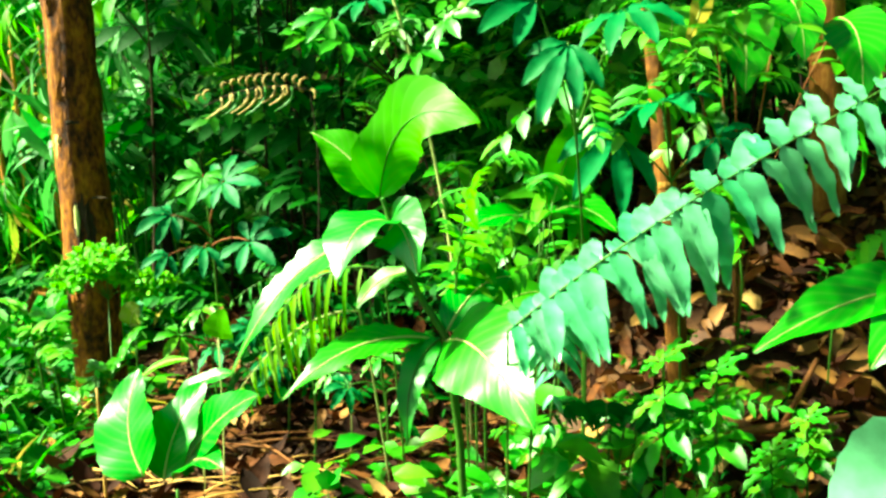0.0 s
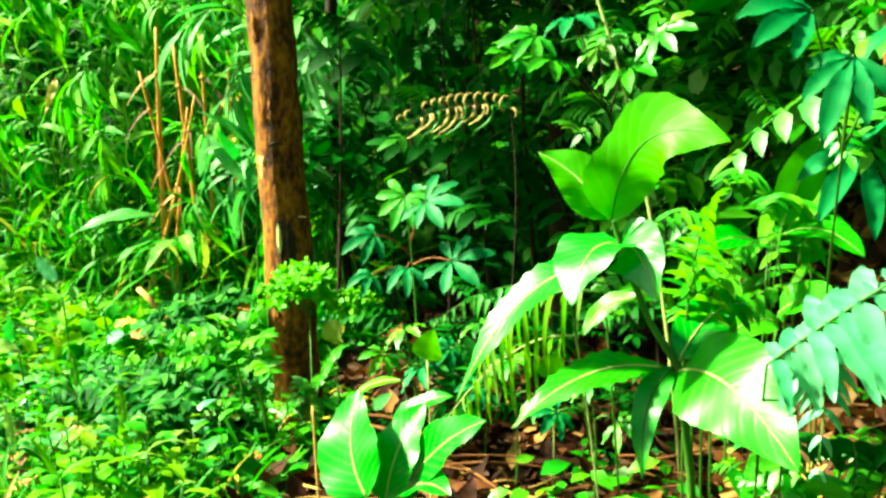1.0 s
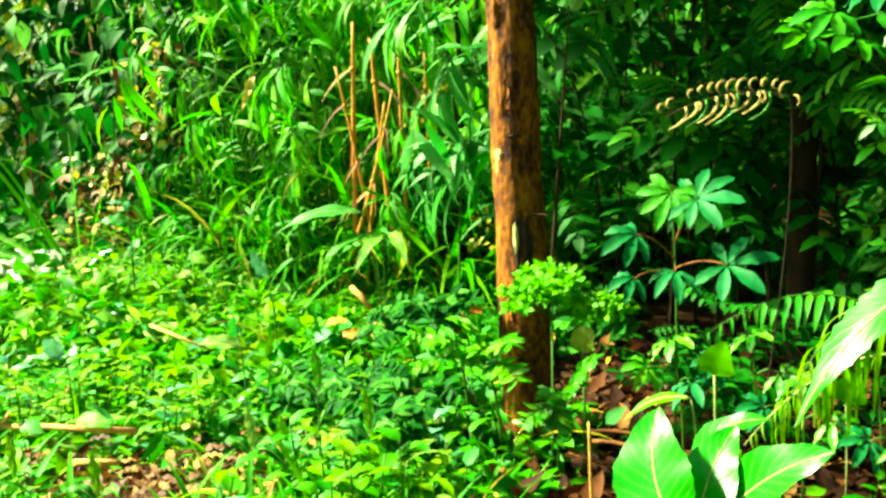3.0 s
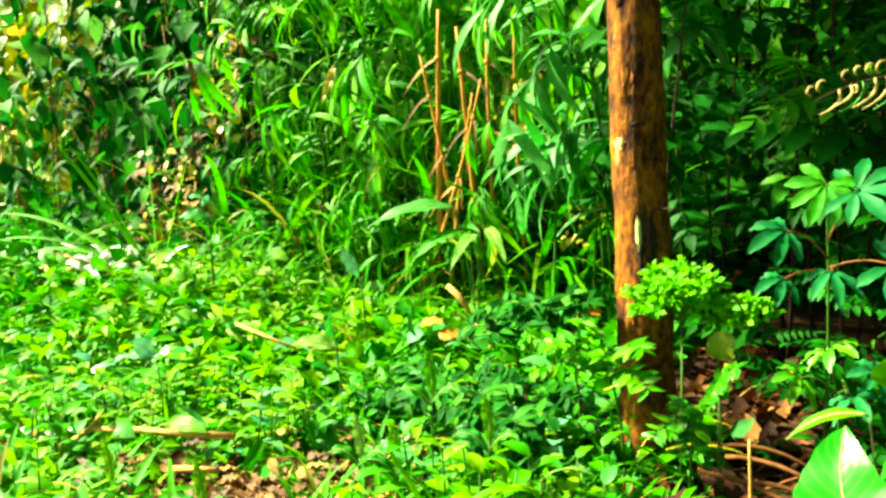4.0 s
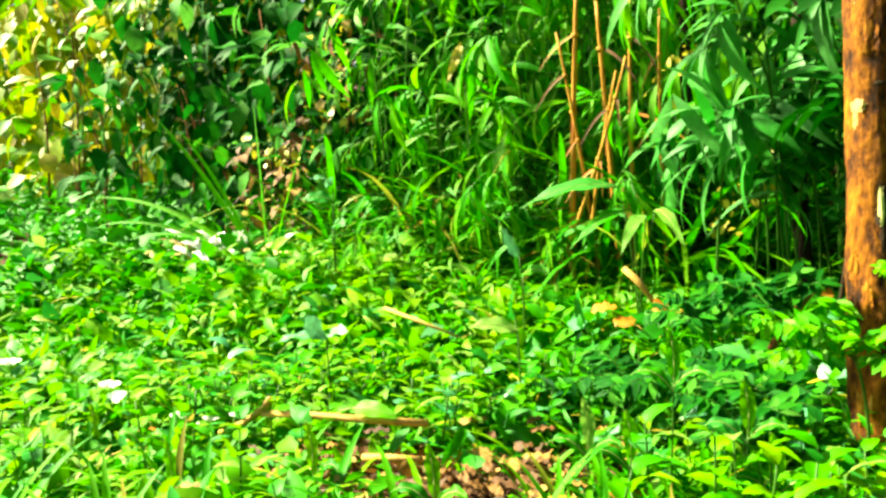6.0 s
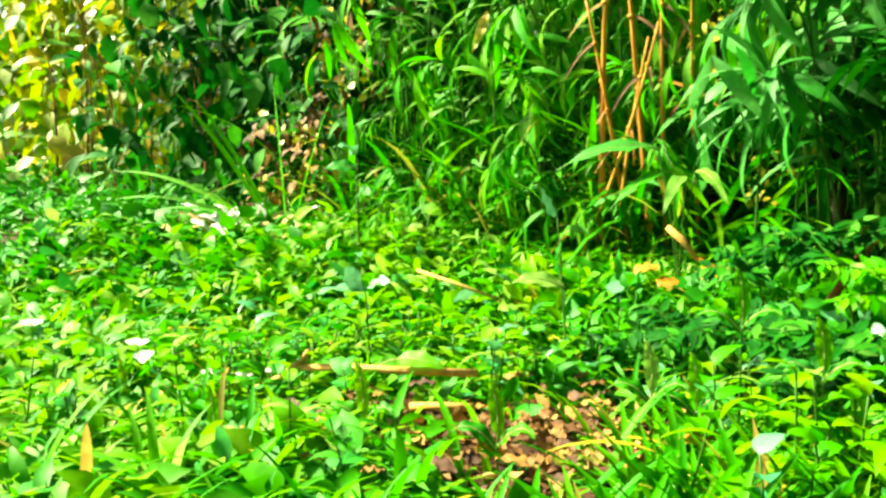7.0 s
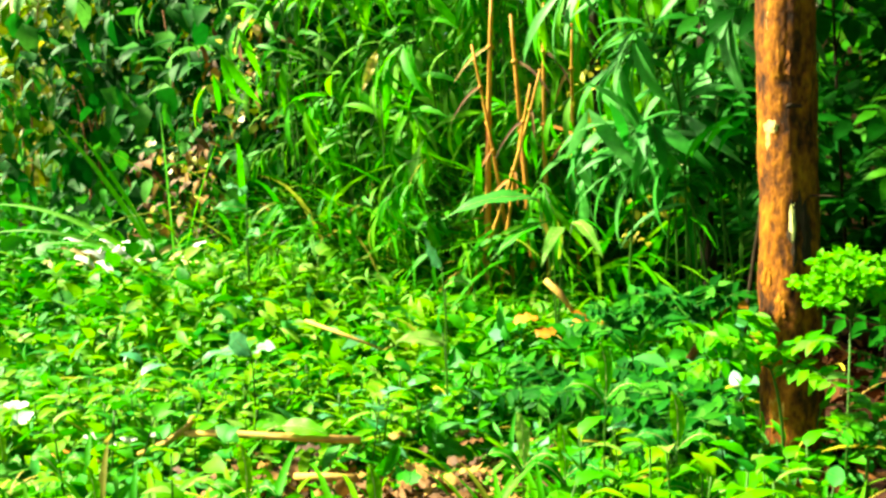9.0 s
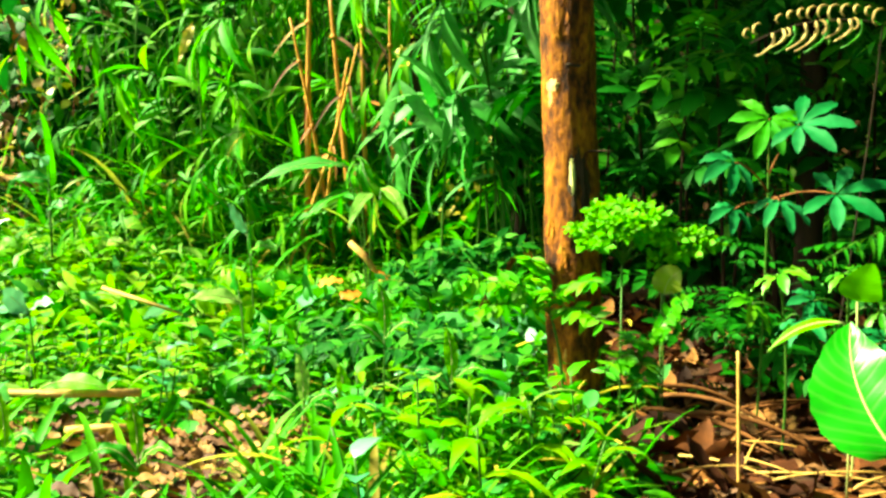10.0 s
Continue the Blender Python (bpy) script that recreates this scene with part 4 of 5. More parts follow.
    big_leaf(s, (-0.05, 2.22, 0.57), (-0.13, 2.25, 0.56), (-0.16, 2.2, 0.49), 0.05, (0, -0.6, 0.8), FERN_GREEN, "", wave=0.003)


sapling()


def seedling(base, leaves, label, material=SAPLING, stem_top=0.14):
    x, y = base
    z = gz(x, y)
    s = thing("seedling", (x, y, z), label, "seedling", "broadleaf seedlings")
    tube_part("stem", bezier((x, y, z - 0.01), (x + 0.005, y, z + stem_top * 0.5), (x, y - 0.005, z + stem_top), 7), [0.006, 0.004], STEM, s)
    for b, m, t, w, nrm, *skin in leaves:
        big_leaf(s, b, m, t, w, nrm, skin[0] if skin else material, wave=0.005, fold=0.22, teeth=0.05, rows=17)
    return s


seedling((-0.57, 2.2), [((-0.60, 2.10, 0.15), (-0.68, 2.14, 0.24), (-0.655, 2.22, 0.352), 0.165, (-0.35, -0.85, 0.4)),
                        ((-0.57, 2.13, 0.13), (-0.57, 2.16, 0.24), (-0.51, 2.24, 0.325), 0.125, (-0.3, -0.85, 0.4)),
                        ((-0.55, 2.18, 0.13), (-0.46, 2.13, 0.28), (-0.34, 2.08, 0.335), 0.12, (-0.35, -0.7, 0.65)),
                        ((-0.56, 2.2, 0.14), (-0.60, 2.27, 0.33), (-0.45, 2.26, 0.335), 0.075, (-0.3, -0.6, 0.8)),
                        ((-0.56, 2.18, 0.12), (-0.48, 2.1, 0.22), (-0.40, 2.02, 0.20), 0.09, (0, -0.5, 0.8))],
         "clump of broad glossy green leaves on the forest floor")
seedling((0.95, 2.0), [((0.94, 1.98, 0.56), (0.78, 1.88, 0.62), (0.575, 1.85, 0.485), 0.13, (-0.1, -0.5, 0.85)),
                       ((0.96, 1.98, 0.56), (0.86, 1.85, 0.64), (0.74, 1.80, 0.47), 0.16, (0.0, -0.6, 0.8)),
                       ((0.97, 2.0, 0.26), (0.84, 1.90, 0.31), (0.69, 1.80, 0.10), 0.22, (-0.45, -0.7, 0.5), FERN),
                       ((0.95, 2.0, 0.6), (1.0, 1.9, 0.72), (0.82, 1.85, 0.71), 0.1, (0, -0.4, 1))],
         "tall seedling with broad smooth leaves beside the fern", SAPLING, 0.68)
for bx, by, hgt in ((-0.579, 2.5, 0.398), (-0.30, 2.75, 0.30)):
    z = gz(bx, by)
    hs = thing("heart_leaf_seedling", (bx, by, z), "tiny seedling with one yellow-green heart-shaped leaf", "seedling", "heart-leaved seedlings")
    tube_part("stem", bezier((bx, by, z), (bx + 0.01, by, z + 0.15), (bx, by, hgt - 0.035), 7), [0.0025, 0.002], PALE_STEM, hs)
    big_leaf(hs, (bx, by, hgt - 0.035), (bx + 0.005, by - 0.01, hgt), (bx + 0.025, by - 0.02, hgt + 0.045), 0.088, (0, -0.9, 0.4), YOUNG, shape="heart", rib=None, wave=0.0008, fold=0.12)
ys = thing("yellowing_leaf", (-0.60, 2.43, gz(-0.6, 2.43)), "narrow yellowing leaf arching over the litter", "leaf")
tube_part("stalk", bezier((-0.60, 2.43, gz(-0.6, 2.43)), (-0.60, 2.43, 0.25), (-0.62, 2.42, 0.325), 6), 0.002, PALE_STEM, ys)
big_leaf(ys, (-0.62, 2.42, 0.325), (-0.70, 2.42, 0.335), (-0.765, 2.41, 0.262), 0.032, (0, -0.4, 0.9), FLUFFY, shape="lance", wave=0.001)


def palmate_plant(base, nodes, label, group="hand-leaved plants", petiole=STEM, stem=STEM):
    x, y = base
    z = gz(x, y)
    p = thing("hand_leaved_plant", (x, y, z), label, "plant", group)
    top = nodes[0][0]
    tube_part("stem", bezier((x, y, z - 0.01), (x + 0.02, y + 0.02, (z + top[2]) / 2), (top[0], top[1], top[2] - 0.01), 12), [0.0035, 0.0022], stem, p)
    for c, out, size, count, fan, sag, mat in nodes:
        u = 0.45 + 0.4 * (c[2] - z) / max(0.1, top[2] - z)
        s = bezier((x, y, z - 0.01), (x + 0.02, y + 0.02, (z + top[2]) / 2), (top[0], top[1], top[2] - 0.01), 101)[int(min(0.97, u) * 100)]
        whorl(p, c, out, size, count, mat, fan, sag * 0.6, s, petiole)


palmate_plant((-0.72, 2.86), [
    ((-0.72, 2.80, 0.77), (-0.3, -0.3, -0.8), 0.11, 7, 2.0, 0.2, WEED),
    ((-0.655, 2.78, 0.752), (0.8, -0.2, 0.0), 0.12, 7, 2.3, 0.1, PALMATE),
    ((-0.575, 2.75, 0.588), (0.8, -0.2, -0.1), 0.13, 6, 2.3, 0.1, PALMATE),
    ((-0.80, 2.76, 0.66), (-0.5, -0.4, -0.1), 0.10, 5, 1.5, 0.6, PALMATE),
    ((-0.70, 2.74, 0.57), (-0.1, -0.6, -0.3), 0.095, 4, 1.2, 0.8, PALMATE),
    ((-0.80, 2.73, 0.55), (-0.4, -0.6, -0.2), 0.08, 4, 1.2, 0.7, PALMATE)], "bluish green plant with hand-shaped leaves on red stalks", petiole=TWIG)
palmate_plant((-0.68, 2.72), [
    ((-0.70, 2.70, 0.40), (0.3, -0.6, 0), 0.085, 6, 2.2, 0.5, FERN_GREEN),
    ((-0.76, 2.69, 0.33), (-0.4, -0.6, 0), 0.085, 6, 2.2, 0.6, FERN_GREEN),
    ((-0.65, 2.68, 0.30), (0.3, -0.6, -0.1), 0.08, 5, 2.0, 0.6, PALMATE)], "small hand-leaved plant in the shade")
for bx, by, top in ((-0.52, 2.88, 0.40), (-0.40, 2.72, 0.33), (-0.18, 2.62, 0.30)):
    palmate_plant((bx, by), [
        ((bx, by - 0.04, top), (0.3, -0.6, 0), 0.08, 6, 2.3, 0.4, FERN_GREEN),
        ((bx - 0.08, by - 0.06, top - 0.07), (-0.6, -0.5, -0.1), 0.075, 6, 2.0, 0.5, PALMATE),
        ((bx + 0.07, by - 0.06, top - 0.09), (0.6, -0.5, -0.1), 0.075, 5, 1.8, 0.6, FERN_GREEN)], "low hand-leaved seedling in the shade", "hand-leaved seedlings")
palmate_plant((-0.02, 3.15), [
    ((-0.245, 2.82, 1.24), (0.2, -0.7, -0.2), 0.12, 6, 2.0, 0.5, PALMATE),
    ((-0.345, 2.82, 1.20), (-0.6, -0.4, -0.2), 0.11, 6, 1.8, 0.5, FERN_GREEN),
    ((-0.30, 2.80, 1.13), (-0.3, -0.6, -0.1), 0.11, 7, 2.2, 0.4, FERN_GREEN),
    ((-0.40, 2.80, 1.15), (-0.7, -0.5, 0.0), 0.10, 6, 1.8, 0.4, WEED),
    ((-0.10, 2.80, 1.10), (0.5, -0.5, -0.1), 0.12, 7, 2.2, 0.3, WEED),
    ((-0.02, 2.78, 1.18), (0.6, -0.4, 0.1), 0.12, 7, 2.2, 0.3, FERN_GREEN),
    ((-0.18, 2.85, 1.17), (0.6, -0.5, 0), 0.11, 6, 2.0, 0.3, FERN_GREEN)], "tall hand-leaved plant reaching above the hollow", petiole=DARK_BARK, stem=DARK_BARK)
palmate_plant((0.34, 2.62), [
    ((0.27, 1.80, 0.985), (-0.4, -0.3, -0.8), 0.10, 5, 1.2, 0.5, PALMATE),
    ((0.36, 1.85, 1.04), (0.3, -0.6, -0.2), 0.11, 5, 1.5, 0.6, PALMATE),
    ((0.22, 1.85, 1.06), (-0.7, -0.3, 0.0), 0.12, 4, 0.9, 0.5, PALMATE)], "hand-leaved plant with drooping pale leaflets")
palmate_plant((0.56, 2.5), [
    ((0.50, 2.4, 0.93), (0.2, -0.6, 0.0), 0.15, 7, 2.4, 0.4, PALMATE),
    ((0.40, 2.4, 0.85), (-0.5, -0.5, -0.3), 0.16, 5, 1.5, 0.8, PALMATE),
    ((0.62, 2.4, 0.85), (0.6, -0.5, -0.2), 0.12, 6, 2.0, 0.5, PALMATE)], "hand-leaved plant with large bluish leaflets")
for bx, by, hgt, sz in ((0.567, 2.1, 0.39, 0.085), (0.47, 2.12, 0.41, 0.085), (0.526, 2.06, 0.14, 0.09), (0.70, 2.2, 0.20, 0.08), (0.80, 2.3, 0.24, 0.07)):
    z = gz(bx, by)
    wp = thing("whorled_weed", (bx, by, z), "small weed with tiers of narrow green leaflets", "weed", "whorled weeds")
    tube_part("stem", bezier((bx, by, z - 0.01), (bx + 0.01, by, z + 0.1), (bx, by, hgt), 7), [0.0035, 0.0022], STEM, wp)
    for tier in range(3):
        f = tier / 2
        whorl(wp, (bx, by, hgt - (1 - f) * 0.32 * (hgt - z)), (0.3, -0.7, 0.1), sz * (1.2 - 0.35 * f), 7, FERN_GREEN, 2.7, 0.3 - 0.4 * f, None, STEM, 0.36, (0, -0.8, 0.6))


def fern_frond(name, base, mid, tip, pairs, length, width, material, label, ground=None, sag=0.9, start=0.12, stalk=STEM, taper=0.75, shape="strap", side_dir=None, forward=0.35, group="fern fronds", cat="fern", jitter=0.11, wave=0.0, upper=1.0):
    """A frond: its stalk with narrow leaflets in two rows that share one mesh."""
    o = np.array(base if ground is None else ground, float)
    f = thing(name, o, label, cat, group)
    C = bezier(base, mid, tip, 101)
    if ground is not None:
        P = np.concatenate([bezier(ground, (base[0] * 0.6 + ground[0] * 0.4, base[1] * 0.6 + ground[1] * 0.4, base[2] * 0.75 + ground[2] * 0.25), base, 8)[:-1], C[::8]])
    else:
        P = C[::8]
    tube_part("rachis", P, [0.0028, 0.0028, 0.001], stalk, f)
    me = None
    T = np.gradient(C, axis=0); T /= np.linalg.norm(T, axis=1, keepdims=True)
    for k in range(pairs):
        u = start + (0.985 - start) * k / (pairs - 1)
        c, t = C[int(u * 100)], T[int(u * 100)]
        sd = np.cross(t, (0, -0.35, 1.0)) if side_dir is None else np.array(side_dir, float)
        sd = sd / np.linalg.norm(sd)
        scale = min(1, 0.6 + 2.2 * (u - start)) * (1 - taper * max(0, (u - 0.35) / 0.65) ** 1.4)
        for w in (-1, 1):
            d = sd * w + t * forward + np.array([0, 0, -0.35 * sag]) + RNG.normal(0, jitter, 3)
            scale *= RNG.uniform(0.88, 1.1)
            R = frames_of(d[None], np.array([[0.0, -0.5, 0.9]]))[0]
            if me is None:
                V, F = leaf_template(length, width, 12 if wave else 8, 5 if wave else 3, shape, 0.2, sag, wave)
                uv = np.stack([V[:, 0] / width + 0.5, V[:, 1] / length], -1)
                me = mesh_of("pinna", V, F, material, uv)
            p = part("pinna", me, material, f)
            M = Matrix([[*R[i], (c - o)[i]] for i in range(3)] + [[0, 0, 0, 1]])
            p.matrix_basis = M @ Matrix.Diagonal((scale, scale * (upper if w < 0 else 1), scale, 1))
    return f


def G(x, y):
    return (x, y, gz(x, y))


fern_frond("fern_frond", (0.17, 1.93, 0.50), (0.42, 1.90, 0.72), (0.90, 1.88, 0.98), 27, 0.165, 0.043, FERN, "large pale bluish green fern frond", G(0.16, 2.15), 0.5, 0.03, taper=0.35, jitter=0.20, wave=0.005, forward=0.3, side_dir=(0.12, -0.6, -0.7), upper=0.62)
fern_frond("fern_frond", (0.22, 1.98, 0.50), (0.28, 1.95, 0.58), (0.24, 1.86, 0.34), 9, 0.10, 0.03, FERN, "short drooping bluish fern frond", G(0.2, 2.16), 0.9, 0.1)
fern_frond("fern_frond", (-0.13, 2.36, 0.56), (-0.38, 2.36, 0.60), (-0.45, 2.34, 0.24), 12, 0.20, 0.011, WEED_LIGHT, "arching fern frond with narrow hanging leaflets", G(-0.1, 2.5), 1.3, 0.1, side_dir=(0.15, -0.4, -0.3))
fern_frond("fern_frond", (-0.20, 2.42, 0.45), (-0.36, 2.42, 0.46), (-0.52, 2.40, 0.22), 11, 0.17, 0.010, WEED_LIGHT, "arching fern frond with narrow hanging leaflets", G(-0.15, 2.55), 1.3, 0.1, stalk=PALE_STEM, side_dir=(0.15, -0.4, -0.3))
fern_frond("fern_frond", (-0.25, 2.75, 0.50), (-0.42, 2.72, 0.58), (-0.62, 2.70, 0.42), 14, 0.10, 0.016, FERN_GREEN, "shaded green fern frond in the hollow", G(-0.2, 2.85), 0.8)
for bx, tx, tz, yy in ((0.04, 0.12, 0.79, 2.27), (0.06, 0.22, 0.70, 2.30), (0.08, 0.02, 0.68, 2.33), (0.10, 0.28, 0.60, 2.35)):
    fern_frond("fern_frond", (bx, yy, 0.46), (bx + 0.3 * (tx - bx), yy - 0.02, tz - 0.02), (tx, yy - 0.08, tz), 12, 0.09, 0.022, FERN_GREEN if bx > 0.05 else FLUFFY, "fresh yellow-green fern frond", G(bx, 2.45), 0.5)
for k in range(6):
    a = k * 0.55 - 0.5
    fern_frond("fern_frond", (0.36 + 0.03 * k, 2.36, 0.2), (0.36 + 0.12 * math.sin(a), 2.3, 0.34), (0.36 + 0.26 * math.sin(a), 2.22, 0.22 - 0.02 * k), 11, 0.075, 0.022, DARK, "low dark green fern frond", G(0.36 + 0.02 * k, 2.4), 0.5)
for bx, by, tx, tz in ((0.28, 2.65, 0.12, 0.80), (0.30, 2.65, 0.40, 0.85), (0.34, 2.6, 0.22, 0.74), (0.15, 2.7, -0.02, 0.70), (0.75, 2.7, 0.60, 0.72), (0.95, 2.6, 1.15, 0.6)):
    fern_frond("fern_frond", (bx, by, 0.48), (bx + 0.3 * (tx - bx), by - 0.05, tz + 0.12), (tx, by - 0.2, tz), 12, 0.12, 0.03, FERN_GREEN, "green fern frond behind the sapling", G(bx, by + 0.05), 0.7)


def dry_fern():
    f = thing("dry_fern", G(-0.52, 3.05), "dry brown fern frond with curled-up leaflets", "fern")
    o = np.array(f.location)
    C = bezier((-0.44, 2.94, 1.015), (-0.60, 2.93, 1.055), (-0.755, 2.92, 0.97), 13)
    tube_part("rachis", np.concatenate([bezier(G(-0.52, 3.05), (-0.42, 3.10, 0.7), (-0.44, 2.94, 1.015), 9)[:-1], C]), [0.0022, 0.0022, 0.002], DARK_BARK, f)
    for k, c in enumerate(C):
        for w in ((1,) if k % 3 else (1, -1)):
            if RNG.uniform() < 0.15:
                continue
            r = RNG.uniform(0.020, 0.046) * (1 if w > 0 else 0.8)
            a = np.linspace(-0.3, RNG.uniform(2.3, 3.4), 11)
            rr = r * np.linspace(1, 0.6, 11)
            pts = c + np.stack([-0.008 * w - rr * 0.55 * np.sin(a) * w, -0.012 - 0.15 * rr * np.sin(a), w * (rr * (1 - np.cos(a)) * 0.8)], -1) * np.array([1, 1, 1 if w < 0 else -1]) + np.array([0, 0, 0.035 if w > 0 else 0])
            tube_part("curled_leaflet", pts, [0.0025, 0.004, 0.0015], CURLED, f, sides=5)
    for k in range(9):
        c = C[2 + k]
        l = RNG.uniform(0.5, 1.0)
        tube_part("hanging_leaflet", bezier(c, c + np.array([0.02, -0.01, -0.05 * l]), c + np.array([-0.06 * l, -0.02, -0.09 * l]), 7), [0.0035, 0.005, 0.0015], CURLED if k % 3 else FERN_GREEN, f, sides=5)


dry_fern()


def feathery_plant(base, tips, label, leaflet=0.022, material=FERN_GREEN, ruffle=0.25, crown_z=None, facing=(-0.5, 0.9), fall=0.0):
    """Bright plant of finely divided leaves: each frond holds two rows of small round leaflets."""
    x, y = base
    z = gz(x, y)
    p = thing("feathery_plant", (x, y, z), label, "plant", "feathery plants")
    o = np.array([x, y, z])
    top = np.array([np.mean([t[0] for t in tips]) * 0.5 + x * 0.5, y - 0.03, np.mean([t[2] for t in tips]) * 0.8 if crown_z is None else crown_z])
    tube_part("stem", bezier((x, y, z - 0.01), (x, y, top[2] * 0.6), top, 9), [0.005, 0.003], STEM, p)
    LT = leaf_template(1.15, 0.44, 4, 3, "ovate", 0.15, 0.4)
    for tip in tips:
        tip = np.array(tip, float)
        C = bezier(top, (top + tip) / 2 + np.array([0, 0, 0.05]), tip, 16)
        T = np.gradient(C, axis=0); T /= np.linalg.norm(T, axis=1, keepdims=True)
        stalk = tube_part("frond_stalk", C, [0.002, 0.001], STEM, p, sides=5)
        heap = Heap()
        for k in range(3, 16):
            sd = np.cross(T[k], (0, -0.4, 1.0)); sd /= np.linalg.norm(sd)
            for w in (-1, 1):
                d = (sd * w + T[k] * 0.3 + RNG.normal(0, ruffle, 3) + np.array([0, 0, -fall]))[None]
                heap.add(LT, (C[k] - o)[None], frames_of(d, np.array([[RNG.normal(0, ruffle), facing[0] + RNG.normal(0, ruffle), facing[1]]])), np.array([leaflet * 1.7 * (1 - 0.5 * abs(k - 9) / 9)]))
        part("frond_blade", mesh_of("frond_blade", np.concatenate(heap.V), np.concatenate(heap.F), material), material, stalk)


def tufted_plant(base, centres, size, label):
    """A mound of finely divided leaves: each tuft is a ball of small leaflets on its own stalk."""
    x, y = base
    z = gz(x, y)
    o = np.array([x, y, z])
    p = thing("tufted_plant", o, label, "plant")
    LT = leaf_template(1.0, 0.6, 4, 3, "round", 0.15, 0.5)
    foot = np.array([x, y, min(c[2] for c in centres) - 0.02])
    tube_part("stem", [(x, y, z - 0.01), (x + 0.003, y, z + 0.1), tuple(foot)], [0.003, 0.0025], STEM, p)
    for c in centres:
        c = np.array(c, float)
        stalk = tube_part("tuft_stalk", bezier(foot, (foot + c) / 2 + np.array([0, 0, 0.04]), c, 6), [0.0012, 0.0009], STEM, p, sides=5)
        n = 70
        d = RNG.normal(0, 1, (n, 3)); d[:, 2] = np.abs(d[:, 2]) * 0.6 - 0.25
        d /= np.linalg.norm(d, axis=1, keepdims=True)
        P = c - o + d * RNG.uniform(0.2, 1.0, (n, 1)) * np.array([1.25, 0.9, 0.75]) * size
        up = np.tile([-0.35, -0.6, 0.6], (n, 1)) + RNG.normal(0, 0.35, (n, 3))
        heap = Heap(); heap.add(LT, P, frames_of(d + RNG.normal(0, 0.5, (n, 3)), up), RNG.uniform(0.016, 0.030, n))
        part("leaf_tuft", mesh_of("leaf_tuft", np.concatenate(heap.V), np.concatenate(heap.F), FLUFFY), FLUFFY, stalk)


mound = []
for k in range(15):
    u = (k + 0.5) / 15 * 2 - 1
    mound.append((-1.058 + 0.105 * u, 2.82 + 0.05 * math.sin(k * 2.4), 0.555 - 0.075 * u * u - 0.035 * (k % 3)))
tufted_plant((-1.06, 2.88), mound, 0.034, "bright yellow-green mound of finely divided leaves")
tufted_plant((-0.96, 2.84), [(-0.93, 2.80, 0.47), (-0.89, 2.80, 0.48), (-0.86, 2.81, 0.46), (-0.90, 2.79, 0.44)], 0.03, "small light green tuft of finely divided leaves")
feathery_plant((-1.20, 2.85), [(-1.42, 2.72, 0.28), (-1.36, 2.72, 0.36), (-1.28, 2.72, 0.42), (-1.45, 2.76, 0.36), (-1.22, 2.74, 0.33), (-1.12, 2.69, 0.37), (-1.10, 2.68, 0.27)], "green feathery plant before the trunk", 0.034, HANG)
feathery_plant((-1.02, 2.80), [(-0.90, 2.72, 0.335), (-1.03, 2.72, 0.22), (-1.0, 2.70, 0.12), (-0.94, 2.72, 0.26), (-1.09, 2.70, 0.15)], "green feathery plant at the foot of the trunk", 0.03)
# from here the darker shrub leaf carries the tree's shade in its colour
feathery_plant((-1.38, 3.05), [(-1.50, 2.95, 0.43), (-1.40, 2.95, 0.46), (-1.33, 2.93, 0.44), (-1.55, 3.0, 0.38), (-1.46, 2.92, 0.36), (-1.62, 3.02, 0.42)], "green feathery plant beside the trunk", 0.042, SHRUB)
feathery_plant((-1.62, 3.2), [(-1.75, 3.1, 0.36), (-1.62, 3.1, 0.40), (-1.50, 3.1, 0.37), (-1.82, 3.15, 0.30), (-1.68, 3.05, 0.30)], "green feathery plant in the clearing", 0.04, SHRUB)
for bx, by in ((-1.45, 2.62), (-1.62, 2.80), (-1.80, 2.92), (-1.48, 2.90)):
    tips = []
    for k in range(6):
        a = k * 1.05 + bx * 5
        tips.append((bx + 0.15 * math.cos(a), by - 0.05 + 0.11 * math.sin(a), gz(bx, by) + RNG.uniform(0.17, 0.27)))
    feathery_plant((bx, by), tips, "low feathery plant near the trunk, shade put into its dark green", 0.036, SHRUB)


def lone_leaf(name, base, leaves, label, category="weed", group="", stem=STEM):
    x, y = base
    z = gz(x, y)
    p = thing(name, (x, y, z), label, category, group)
    for b, m, t, w, nrm, mat, shape in leaves:
        tube_part("stalk", bezier((x, y, z - 0.01), (x, y, (z + b[2]) / 2), b, 6), [0.003, 0.002], stem, p)
        big_leaf(p, b, m, t, w, nrm, mat, shape=shape, wave=0.004, rib_size=0.0015)


lone_leaf("olive_leaf", (-0.95, 2.85), [((-0.955, 2.80, 0.335), (-0.95, 2.79, 0.38), (-0.915, 2.78, 0.395), 0.075, (0, -0.95, 0.3), OLIVE, "round")], "single olive-yellow round leaf", "leaf")
lone_leaf("pale_leaf_weed", (-1.47, 2.72), [((-1.45, 2.69, 0.165), (-1.49, 2.66, 0.20), (-1.54, 2.63, 0.175), 0.075, (-0.6, -0.55, 0.58), PALE, "round"),
                                         ((-1.46, 2.70, 0.13), (-1.53, 2.68, 0.17), (-1.61, 2.66, 0.12), 0.05, (0, -0.5, 0.8), FERN, "ovate")], "weed with pale bluish round leaves")
